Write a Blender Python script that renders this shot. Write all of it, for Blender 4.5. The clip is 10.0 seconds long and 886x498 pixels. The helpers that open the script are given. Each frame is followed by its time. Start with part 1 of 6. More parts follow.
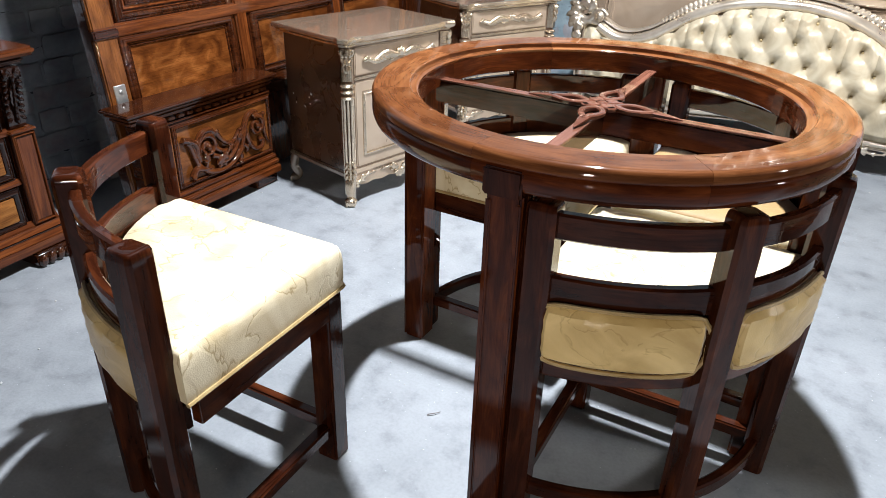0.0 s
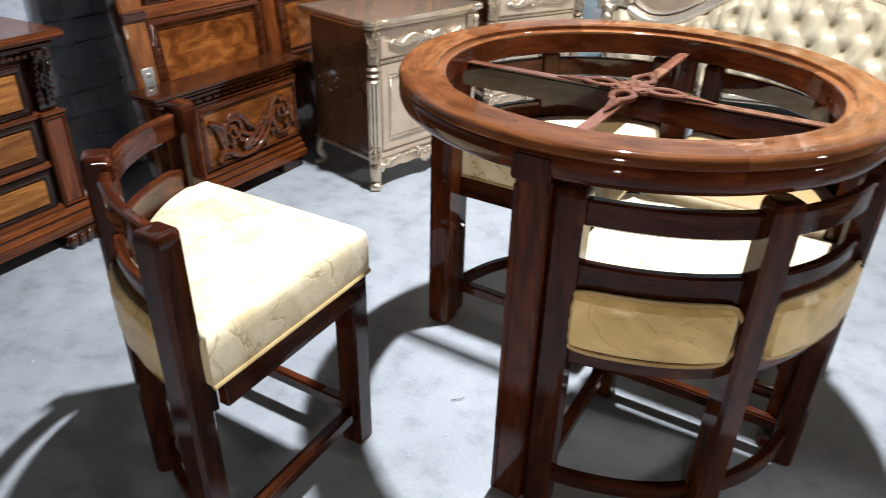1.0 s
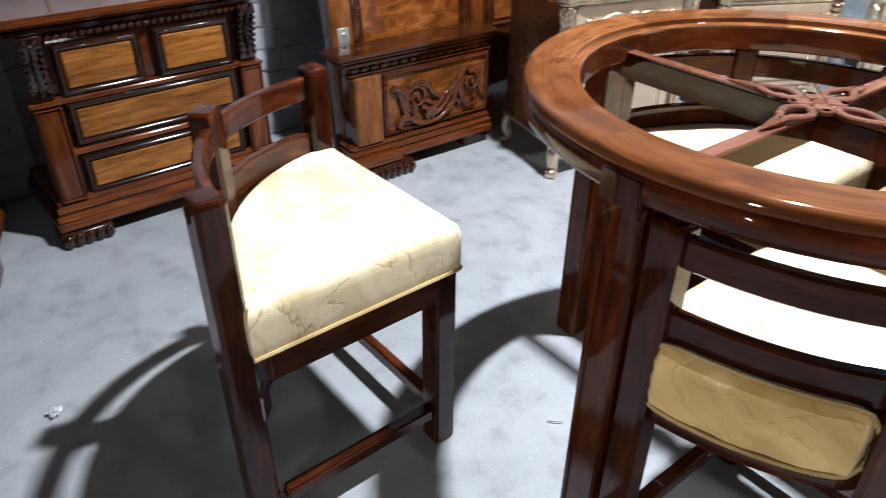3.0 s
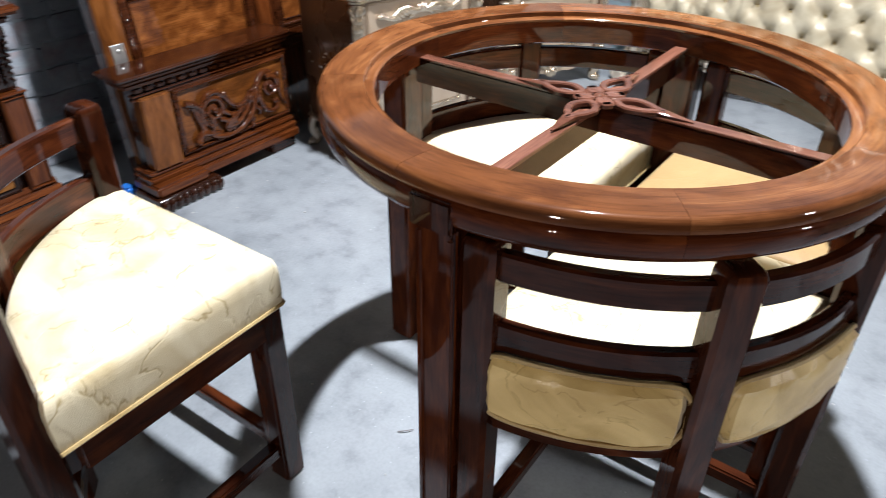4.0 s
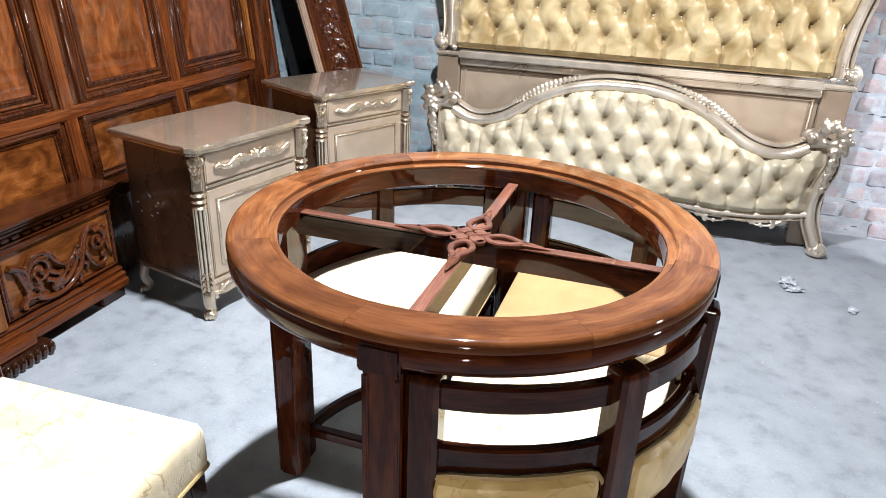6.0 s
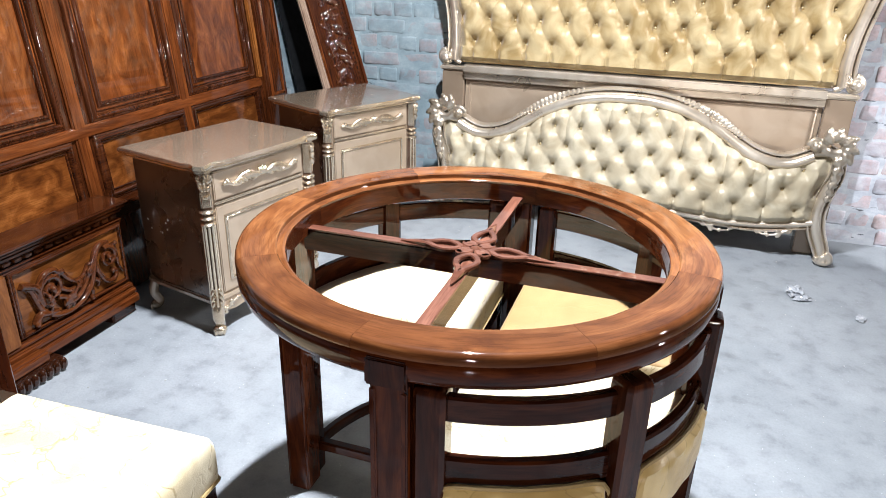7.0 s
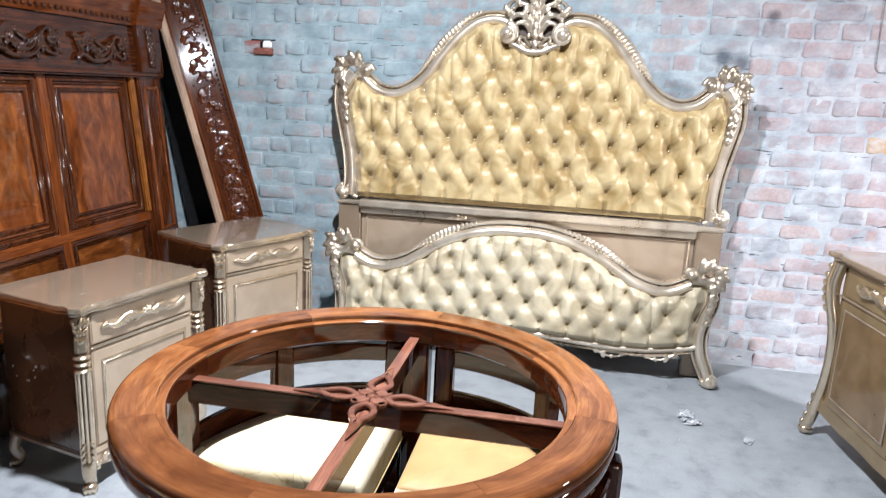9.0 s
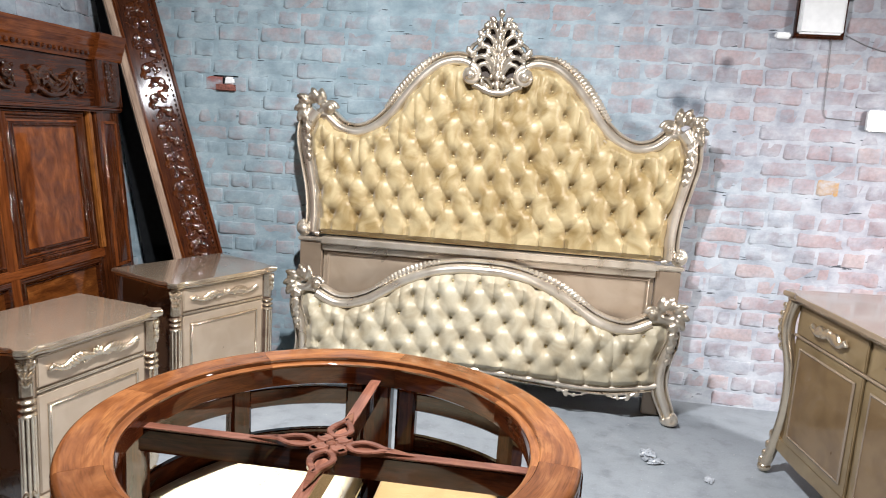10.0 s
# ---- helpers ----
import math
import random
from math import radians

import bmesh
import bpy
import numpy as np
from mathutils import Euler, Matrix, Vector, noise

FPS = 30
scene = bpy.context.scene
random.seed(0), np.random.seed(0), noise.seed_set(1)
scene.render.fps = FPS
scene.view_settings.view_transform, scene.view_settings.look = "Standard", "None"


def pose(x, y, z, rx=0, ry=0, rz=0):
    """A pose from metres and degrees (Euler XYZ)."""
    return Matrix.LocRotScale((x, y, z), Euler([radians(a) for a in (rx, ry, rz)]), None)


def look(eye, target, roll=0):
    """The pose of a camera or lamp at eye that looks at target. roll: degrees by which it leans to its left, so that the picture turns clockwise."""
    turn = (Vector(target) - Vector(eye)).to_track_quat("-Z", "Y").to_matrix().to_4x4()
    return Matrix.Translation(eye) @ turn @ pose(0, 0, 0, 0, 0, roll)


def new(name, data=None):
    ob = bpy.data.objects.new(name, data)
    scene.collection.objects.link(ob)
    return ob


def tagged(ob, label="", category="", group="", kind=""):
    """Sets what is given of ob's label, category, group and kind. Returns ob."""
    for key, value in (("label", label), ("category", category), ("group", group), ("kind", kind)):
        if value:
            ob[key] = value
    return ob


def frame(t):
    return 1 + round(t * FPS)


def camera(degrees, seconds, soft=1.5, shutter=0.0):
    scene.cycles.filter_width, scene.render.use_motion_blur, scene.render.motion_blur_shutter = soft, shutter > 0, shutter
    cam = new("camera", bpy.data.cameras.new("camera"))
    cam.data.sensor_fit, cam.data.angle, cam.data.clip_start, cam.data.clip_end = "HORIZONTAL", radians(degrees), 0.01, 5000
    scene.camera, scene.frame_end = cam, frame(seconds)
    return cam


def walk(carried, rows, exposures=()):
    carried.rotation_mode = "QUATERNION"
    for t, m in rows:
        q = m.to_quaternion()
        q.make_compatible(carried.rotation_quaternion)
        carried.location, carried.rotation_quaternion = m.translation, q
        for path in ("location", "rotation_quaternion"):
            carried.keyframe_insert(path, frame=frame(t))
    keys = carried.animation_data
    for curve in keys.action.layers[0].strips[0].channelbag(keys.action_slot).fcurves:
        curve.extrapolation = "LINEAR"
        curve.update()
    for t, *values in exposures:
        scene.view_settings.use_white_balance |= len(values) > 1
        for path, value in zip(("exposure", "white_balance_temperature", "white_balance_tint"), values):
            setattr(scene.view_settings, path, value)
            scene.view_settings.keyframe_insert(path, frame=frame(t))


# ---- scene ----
cam = camera(64.8, 10.0, soft=0.5, shutter=0.5)
PATH = [
    (0, (0.426, -1.438, 1.171), (-0.433, 0.097, 0.219), 1.8),
    (0.5, (0.425, -1.437, 1.167), (-0.424, 0.093, 0.199), 1.7),
    (1, (0.416, -1.431, 1.165), (-0.489, 0.052, 0.174), 1.3),
    (1.5, (0.425, -1.34, 1.14), (-0.788, -0.069, 0.184), 1.2),
    (2, (0.476, -1.213, 1.108), (-0.94, -0.249, 0.076), 1.7),
    (2.2, (0.492, -1.185, 1.099), (-0.955, -0.29, 0.048), 1.4),
    (3.3, (0.508, -1.16, 1.164), (-0.767, -0.036, 0.109), -0.1),
    (3.5, (0.507, -1.136, 1.164), (-0.708, 0.058, 0.117), -0.4),
    (4, (0.478, -1.111, 1.195), (-0.515, 0.23, 0.092), 0.5),
    (4.5, (0.41, -1.14, 1.232), (-0.375, 0.345, 0.147), 1.5),
    (4.9, (0.376, -1.192, 1.254), (-0.216, 0.395, 0.191), 3.4),
    (5, (0.365, -1.209, 1.256), (-0.199, 0.412, 0.23), 2.6),
    (5.5, (0.346, -1.27, 1.287), (-0.19, 0.46, 0.437), 2.6),
    (7, (0.358, -1.315, 1.323), (-0.215, 0.432, 0.534), 1.4),
    (7.5, (0.357, -1.315, 1.326), (-0.196, 0.468, 0.608), 2.2),
    (8, (0.352, -1.311, 1.332), (-0.124, 0.531, 0.716), 2.9),
    (8.5, (0.357, -1.304, 1.343), (-0.059, 0.574, 0.797), 2.8),
    (9, (0.357, -1.284, 1.362), (0.021, 0.636, 0.916), 2.8),
    (9.5, (0.357, -1.279, 1.372), (0.06, 0.662, 0.989), 2.9),
    (10, (0.354, -1.27, 1.374), (0.115, 0.686, 1.032), 3.6),
]
walk(cam, [(t, look(eye, target, roll)) for t, eye, target, roll in PATH],
     [(0.0, 0.02, 6600, 10), (2.2, 0.06, 6700, 10), (3.5, -0.08, 6600, 10), (4.0, -0.16, 6550, 10), (4.6, -0.14, 6500, 10), (5.0, 0.0, 6500, 10), (5.5, 0.05, 6500, 10), (7.0, 0.14, 6550, 10), (8.8, 0.08, 6500, 10), (10.0, -0.10, 6750, 10)])

# ---- world and lights ----
world = bpy.data.worlds.new("world")
scene.world = world
world.use_nodes = True
world.node_tree.nodes["Background"].inputs[0].default_value = (0.55, 0.62, 0.75, 1)
world.node_tree.nodes["Background"].inputs[1].default_value = 0.005


def area_lamp(name, at, to, sx, sy, power, colour, spread=180):
    data = bpy.data.lights.new(name, "AREA")
    data.shape, data.size, data.size_y = "RECTANGLE", sx, sy
    data.energy, data.color, data.spread = power, colour, radians(spread)
    ob = new(name, data)
    ob.matrix_world = look(at, to)
    return ob


# a tube lamp that hangs over the table, running away from the door wall
tube_lamp = area_lamp("workshop_lamp", (-0.08, 0.31, 2.74), (-0.08, 0.31, 0.0), 0.05, 0.13, 232, (0.87, 0.91, 1.0))
tube_lamp.matrix_world = Matrix.Translation((-0.08, 0.31, 2.74))
area_lamp("doorway_daylight", (3.42, 0.40, 1.80), (1.30, 1.95, 0.0), 0.26, 0.30, 66, (0.95, 0.95, 1.0), 105)
# unseen fill behind the camera, added to lift chair pads and dark fronts
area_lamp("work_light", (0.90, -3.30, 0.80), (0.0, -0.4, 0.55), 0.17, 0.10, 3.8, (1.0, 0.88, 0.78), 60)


# ---- materials ----
def nodes_of(name):
    m = bpy.data.materials.new(name)
    m.use_nodes = True
    t = m.node_tree
    return m, t, t.nodes["Principled BSDF"]


def node(t, kind, **values):
    n = t.nodes.new(kind)
    for k, v in values.items():
        n.inputs[k.replace("_", " ")].default_value = v
    return n


def ramp(t, fac, stops):
    r = t.nodes.new("ShaderNodeValToRGB")
    while len(r.color_ramp.elements) < len(stops):
        r.color_ramp.elements.new(0.5)
    for e, (p, c) in zip(r.color_ramp.elements, stops):
        e.position, e.color = p, (*c, 1)
    t.links.new(fac, r.inputs[0])
    return r.outputs[0]


def mix(t, fac, a, b, kind="MIX"):
    n = t.nodes.new("ShaderNodeMix")
    n.data_type, n.blend_type = "RGBA", kind
    for s, v in ((n.inputs[0], fac), (n.inputs[6], a), (n.inputs[7], b)):
        if isinstance(v, bpy.types.NodeSocket):
            t.links.new(v, s)
        elif isinstance(v, (int, float)):
            s.default_value = v
        else:
            s.default_value = (*v, 1)
    return n.outputs[2]


def math_node(t, op, a, b=0.0):
    n = t.nodes.new("ShaderNodeMath")
    n.operation = op
    for s, v in ((n.inputs[0], a), (n.inputs[1], b)):
        if isinstance(v, bpy.types.NodeSocket):
            t.links.new(v, s)
        else:
            s.default_value = v
    return n.outputs[0]


def bump(t, bsdf, height, strength, distance):
    b = node(t, "ShaderNodeBump", Strength=strength, Distance=distance)
    t.links.new(height, b.inputs["Height"])
    t.links.new(b.outputs[0], bsdf.inputs["Normal"])


def wood(name, dark, mid, light, rough=0.16, coat=0.5, swirl=1.0, ior=1.38):
    """Polished timber; the grain runs along the first UV axis, in metres."""
    m, t, p = nodes_of(name)
    uv = t.nodes.new("ShaderNodeUVMap")
    info = t.nodes.new("ShaderNodeObjectInfo")
    shift = t.nodes.new("ShaderNodeVectorMath")
    shift.operation = "SCALE"
    shift.inputs[0].default_value = (7.3, 3.1, 9.7)
    t.links.new(info.outputs["Random"], shift.inputs["Scale"])
    add = t.nodes.new("ShaderNodeVectorMath")
    t.links.new(uv.outputs[0], add.inputs[0])
    t.links.new(shift.outputs[0], add.inputs[1])
    maps = []
    for s in ((4.0 / swirl ** 0.5, 55.0 * swirl, 1.0), (16.0, 320.0, 1.0), (3.0, 9.0, 1.0)):
        mp = t.nodes.new("ShaderNodeMapping")
        mp.inputs["Scale"].default_value = s
        t.links.new(add.outputs[0], mp.inputs[0])
        maps.append(mp.outputs[0])
    grain = node(t, "ShaderNodeTexNoise", Scale=1.0, Detail=5.0, Roughness=0.6, Distortion=1.1)
    fine = node(t, "ShaderNodeTexNoise", Scale=1.0, Detail=2.0)
    cloud = node(t, "ShaderNodeTexNoise", Scale=1.0, Detail=3.0, Distortion=1.5)
    for n, v in zip((grain, fine, cloud), maps):
        t.links.new(v, n.inputs["Vector"])
    c = ramp(t, grain.outputs[0], [(0.22, dark), (0.50, mid), (0.78, light)])
    shade = ramp(t, cloud.outputs[0], [(0.35, (0.55, 0.5, 0.48)), (0.65, (1.12, 1.1, 1.05))])
    c = mix(t, 0.65, c, shade, "MULTIPLY")
    pores = ramp(t, fine.outputs[0], [(0.38, (0.6, 0.55, 0.5)), (0.5, (1, 1, 1))])
    c = mix(t, 0.5, c, pores, "MULTIPLY")
    tone = ramp(t, info.outputs["Random"], [(0.0, (0.72, 0.68, 0.66)), (0.5, (1.0, 1.0, 1.0)), (1.0, (1.18, 1.2, 1.2))])
    c = mix(t, 0.9, c, tone, "MULTIPLY")
    t.links.new(c, p.inputs["Base Color"])
    p.inputs["Roughness"].default_value = 0.45
    p.inputs["Specular IOR Level"].default_value = 0.02
    r = math_node(t, "MULTIPLY_ADD", cloud.outputs[0], 0.08)
    r.node.inputs[2].default_value = rough * 0.5 - 0.075
    t.links.new(r, p.inputs["Coat Roughness"])
    p.inputs["Coat Weight"].default_value = coat
    p.inputs["Coat IOR"].default_value = ior
    bump(t, p, fine.outputs[0], 0.12, 0.0006)
    return m


def paint(name, colour, metal, rough, coat=0.0, spots=0.12, grime=(0.5, 0.42, 0.33)):
    """Sprayed metallic paint with faint cloudiness and rubbed patches."""
    m, t, p = nodes_of(name)
    co = t.nodes.new("ShaderNodeTexCoord")
    big = node(t, "ShaderNodeTexNoise", Scale=9.0, Detail=4.0, Distortion=0.6)
    small = node(t, "ShaderNodeTexNoise", Scale=160.0, Detail=2.0)
    for n in (big, small):
        t.links.new(co.outputs["Object"], n.inputs["Vector"])
    k = ramp(t, big.outputs[0], [(0.35, tuple(c * g for c, g in zip(colour, grime))), (0.62, colour)])
    c = mix(t, spots, colour, k)
    t.links.new(c, p.inputs["Base Color"])
    p.inputs["Metallic"].default_value = metal
    r = math_node(t, "MULTIPLY_ADD", big.outputs[0], 0.18)
    r.node.inputs[2].default_value = rough - 0.06
    t.links.new(r, p.inputs["Roughness"])
    p.inputs["Coat Weight"].default_value = coat
    p.inputs["Coat Roughness"].default_value = 0.06
    bump(t, p, small.outputs[0], 0.08, 0.0008)
    return m


def fabric(name, colour, pale, crease=0.5, rough=0.5, crinkled=False):
    """Satin brocade with a veined pattern and small creases."""
    m, t, p = nodes_of(name)
    co = t.nodes.new("ShaderNodeTexCoord")
    weave = node(t, "ShaderNodeTexNoise", Scale=420.0, Detail=1.0)
    cloud = node(t, "ShaderNodeTexNoise", Scale=7.0, Detail=4.0, Distortion=1.2)
    vein = node(t, "ShaderNodeTexVoronoi", Scale=9.0)
    vein.feature = "DISTANCE_TO_EDGE"
    tint = mix(t, 0.16, co.outputs["Object"], cloud.outputs["Color"])
    for n in (weave, cloud):
        t.links.new(co.outputs["Object"], n.inputs["Vector"])
    t.links.new(tint, vein.inputs["Vector"])
    c = ramp(t, cloud.outputs[0], [(0.36, colour), (0.66, pale)])
    line = ramp(t, vein.outputs[0], [(0.0, (0.55, 0.47, 0.32)), (0.020, (1, 1, 1))])
    part_of = ramp(t, math_node(t, "FRACT", math_node(t, "MULTIPLY", cloud.outputs[0], 6.0)), [(0.30, (0, 0, 0)), (0.42, (crease, crease, crease))])
    c = mix(t, part_of, c, line, "MULTIPLY")
    t.links.new(c, p.inputs["Base Color"])
    p.inputs["Roughness"].default_value = rough
    p.inputs["Sheen Weight"].default_value = 0.25
    p.inputs["Sheen Roughness"].default_value = 0.4
    p.inputs["Specular IOR Level"].default_value = 0.38 if crinkled else 0.4
    h = math_node(t, "MULTIPLY_ADD", ramp(t, vein.outputs[0], [(0.0, (0, 0, 0)), (0.05, (1, 1, 1))]), 0.7)
    t.links.new(weave.outputs[0], h.node.inputs[2])
    if crinkled:
        p.inputs["Metallic"].default_value = 0.05
        fold = node(t, "ShaderNodeTexNoise", Scale=26.0, Detail=3.0, Roughness=0.5, Distortion=2.6)
        t.links.new(co.outputs["Object"], fold.inputs["Vector"])
        h = math_node(t, "MULTIPLY_ADD", weave.outputs[0], 0.04)
        t.links.new(fold.outputs[0], h.node.inputs[2])
        bump(t, p, h, 0.20, 0.005)
    else:
        bump(t, p, h, 0.25, 0.002)
    return m


def concrete(name):
    m, t, p = nodes_of(name)
    co = t.nodes.new("ShaderNodeTexCoord")
    big = node(t, "ShaderNodeTexNoise", Scale=1.6, Detail=6.0, Roughness=0.62, Distortion=0.5)
    mid = node(t, "ShaderNodeTexNoise", Scale=11.0, Detail=6.0, Roughness=0.65)
    speck = node(t, "ShaderNodeTexVoronoi", Scale=38.0)
    fine = node(t, "ShaderNodeTexNoise", Scale=130.0, Detail=3.0)
    for n in (big, mid, speck, fine):
        t.links.new(co.outputs["Object"], n.inputs["Vector"])
    c = ramp(t, big.outputs[0], [(0.3, (0.198, 0.217, 0.230)), (0.52, (0.242, 0.262, 0.276)), (0.72, (0.288, 0.307, 0.320))])
    c2 = ramp(t, mid.outputs[0], [(0.30, (0.52, 0.52, 0.54)), (0.48, (1, 1, 1)), (0.70, (1.22, 1.22, 1.20))])
    c = mix(t, 0.6, c, c2, "MULTIPLY")
    grit = ramp(t, fine.outputs[0], [(0.34, (0.66, 0.66, 0.67)), (0.52, (1, 1, 1)), (0.70, (1.20, 1.20, 1.20))])
    c = mix(t, 0.18, c, grit, "MULTIPLY")
    dots = ramp(t, speck.outputs[0], [(0.04, (1.9, 1.9, 1.9)), (0.08, (1, 1, 1))])
    c = mix(t, 0.6, c, dots, "MULTIPLY")
    t.links.new(c, p.inputs["Base Color"])
    r = ramp(t, mid.outputs[0], [(0.3, (0.48, 0.48, 0.48)), (0.7, (0.75, 0.75, 0.75))])
    t.links.new(r, p.inputs["Roughness"])
    h = math_node(t, "ADD", mid.outputs[0], math_node(t, "MULTIPLY", fine.outputs[0], 0.35))
    bump(t, p, h, 0.35, 0.004)
    return m


def masonry(name, brick, bare=None, paler=-0.38):
    """Fired brick, or the mortar between, under smeared and worn limewash; bare names a brick left unwashed."""
    m, t, p = nodes_of(name)
    geo = t.nodes.new("ShaderNodeNewGeometry")
    info = t.nodes.new("ShaderNodeObjectInfo")
    smear = t.nodes.new("ShaderNodeMapping")
    smear.inputs["Scale"].default_value = (1.0, 1.0, 1.45)
    t.links.new(geo.outputs["Position"], smear.inputs[0])
    flat = t.nodes.new("ShaderNodeMapping")
    flat.inputs["Scale"].default_value = (6.5, 6.5, 58.0)
    t.links.new(geo.outputs["Position"], flat.inputs[0])
    wash = node(t, "ShaderNodeTexNoise", Scale=1.1, Detail=3.0, Distortion=0.4)
    wear = node(t, "ShaderNodeTexNoise", Scale=7.0, Detail=7.0, Roughness=0.66, Distortion=0.15)
    coat = node(t, "ShaderNodeTexNoise", Scale=8.0, Detail=6.0, Roughness=0.66, Distortion=0.25)
    fine = node(t, "ShaderNodeTexNoise", Scale=60.0, Detail=4.0)
    crack = node(t, "ShaderNodeTexNoise", Scale=1.0, Detail=3.0, Distortion=0.3)
    t.links.new(geo.outputs["Position"], wash.inputs["Vector"])
    t.links.new(geo.outputs["Position"], fine.inputs["Vector"])
    t.links.new(flat.outputs[0], crack.inputs["Vector"])
    for n in (wear, coat):
        t.links.new(smear.outputs[0], n.inputs["Vector"])
    place = t.nodes.new("ShaderNodeSeparateXYZ")
    t.links.new(geo.outputs["Position"], place.inputs[0])
    # two batches of wash: teal-grey towards the dark corner, paler and pinker by the door
    teal = ramp(t, wear.outputs[0], [(0.30, (0.175, 0.240, 0.266)), (0.5, (0.250, 0.328, 0.356)), (0.70, (0.36, 0.432, 0.456))])
    pale = ramp(t, wear.outputs[0], [(0.30, (0.235, 0.225, 0.255)), (0.5, (0.375, 0.365, 0.398)), (0.70, (0.51, 0.495, 0.515))])
    east = math_node(t, "MULTIPLY_ADD", place.outputs[0], 0.36)
    t.links.new(math_node(t, "MULTIPLY_ADD", wash.outputs[0], 0.9), east.node.inputs[2])
    east.node.inputs[2].links[0].from_node.inputs[2].default_value = paler
    east.node.use_clamp = True
    c = mix(t, east, teal, pale)
    rnd = math_node(t, "FRACT", math_node(t, "ADD", info.outputs["Random"], geo.outputs["Random Per Island"]))
    grit = ramp(t, fine.outputs[0], [(0.3, (0.72, 0.72, 0.72)), (0.7, (1.12, 1.12, 1.12))])
    if brick and not bare:
        raw = ramp(t, rnd, [(0.0, (0.15, 0.095, 0.10)), (0.3, (0.25, 0.145, 0.14)), (0.65, (0.34, 0.19, 0.18)), (1.0, (0.40, 0.27, 0.24))])
        k = math_node(t, "ADD", coat.outputs[0], math_node(t, "MULTIPLY", math_node(t, "SUBTRACT", rnd, 0.5), -0.17))
        k = math_node(t, "ADD", k, math_node(t, "MULTIPLY", place.outputs[0], -0.040))
        cover = ramp(t, k, [(0.28, (0.40, 0.40, 0.40)), (0.44, (0.66, 0.66, 0.66)), (0.60, (0.97, 0.97, 0.97))])
        c = mix(t, cover, mix(t, 1.0, raw, grit, "MULTIPLY"), c)
        c = mix(t, 1.0, c, ramp(t, crack.outputs[0], [(0.235, (0.30, 0.29, 0.30)), (0.255, (1, 1, 1))]), "MULTIPLY")
    elif bare:
        worn = ramp(t, wear.outputs[0], [(0.42, (0.0, 0.0, 0.0)), (0.62, (0.8, 0.8, 0.8))])
        c = mix(t, worn, mix(t, 1.0, bare, grit, "MULTIPLY"), c)
    else:
        c = mix(t, 1.0, c, ramp(t, crack.outputs[0], [(0.315, (0.15, 0.15, 0.16)), (0.335, (1, 1, 1))]), "MULTIPLY")
    # sooty thumb marks high beside the bed
    for x, z, r in ((1.144, 1.555, 0.060), (1.045, 1.573, 0.050), (1.255, 1.775, 0.040), (-0.72, 1.27, 0.12)):
        far = t.nodes.new("ShaderNodeVectorMath")
        far.operation = "DISTANCE"
        far.inputs[1].default_value = (x, 2.45, z)
        t.links.new(geo.outputs["Position"], far.inputs[0])
        d = math_node(t, "ADD", math_node(t, "DIVIDE", far.outputs["Value"], r), math_node(t, "MULTIPLY", wear.outputs[0], 0.9))
        c = mix(t, 1.0, c, ramp(t, math_node(t, "MULTIPLY", d, 0.5), [(0.40, (0.40, 0.42, 0.45)), (0.72, (1, 1, 1))]), "MULTIPLY")
    t.links.new(c, p.inputs["Base Color"])
    p.inputs["Roughness"].default_value = 0.9
    bump(t, p, math_node(t, "ADD", wear.outputs[0], math_node(t, "MULTIPLY", fine.outputs[0], 0.4)), 0.3, 0.005)
    return m


def plain(name, colour, rough=0.6, metal=0.0, scale=30.0, vary=0.2):
    m, t, p = nodes_of(name)
    co = t.nodes.new("ShaderNodeTexCoord")
    n = node(t, "ShaderNodeTexNoise", Scale=scale, Detail=5.0)
    t.links.new(co.outputs["Object"], n.inputs["Vector"])
    c = ramp(t, n.outputs[0], [(0.3, tuple(c * (1 - vary) for c in colour)), (0.7, tuple(min(1, c * (1 + vary)) for c in colour))])
    t.links.new(c, p.inputs["Base Color"])
    p.inputs["Roughness"].default_value = rough
    p.inputs["Metallic"].default_value = metal
    bump(t, p, n.outputs[0], 0.15, 0.002)
    return m


WOOD_TOP = wood("rosewood_top", (0.062, 0.0195, 0.0078), (0.156, 0.0560, 0.0190), (0.275, 0.116, 0.043), 0.16, 0.9, 0.45, 1.45)
WOOD_DARK = wood("rosewood_dark", (0.008, 0.0018, 0.0011), (0.038, 0.0090, 0.0032), (0.100, 0.026, 0.008), 0.11, 0.8, 0.5, 1.42)
WOOD_RED = wood("rosewood_red", (0.014, 0.0030, 0.0013), (0.064, 0.0142, 0.0041), (0.155, 0.041, 0.011), 0.11, 0.9, 0.5)
# worn timber paled further, with ceiling sheen put into its colour
WOOD_PALE_SHEEN = wood("rosewood_worn_sheen", (0.075, 0.027, 0.016), (0.150, 0.060, 0.038), (0.24, 0.110, 0.075), 0.16, 0.9, 0.5, 1.5)
WALNUT = wood("walnut_panel", (0.028, 0.0064, 0.002), (0.100, 0.0255, 0.0062), (0.185, 0.056, 0.0140), 0.20, 1.0)
WALNUT_RELIEF = wood("walnut_relief", (0.024, 0.0058, 0.0020), (0.076, 0.0205, 0.0058), (0.150, 0.046, 0.0125), 0.29, 1.0, 1.0, 1.6)
WALNUT_BURL = wood("walnut_burl", (0.028, 0.0068, 0.0018), (0.120, 0.0350, 0.0078), (0.270, 0.096, 0.0230), 0.11, 1.0, 0.25)
WALNUT_UPPER = wood("walnut_upper", (0.036, 0.0082, 0.0024), (0.118, 0.0305, 0.0072), (0.235, 0.072, 0.0165), 0.10, 1.0, 0.3, 1.5)
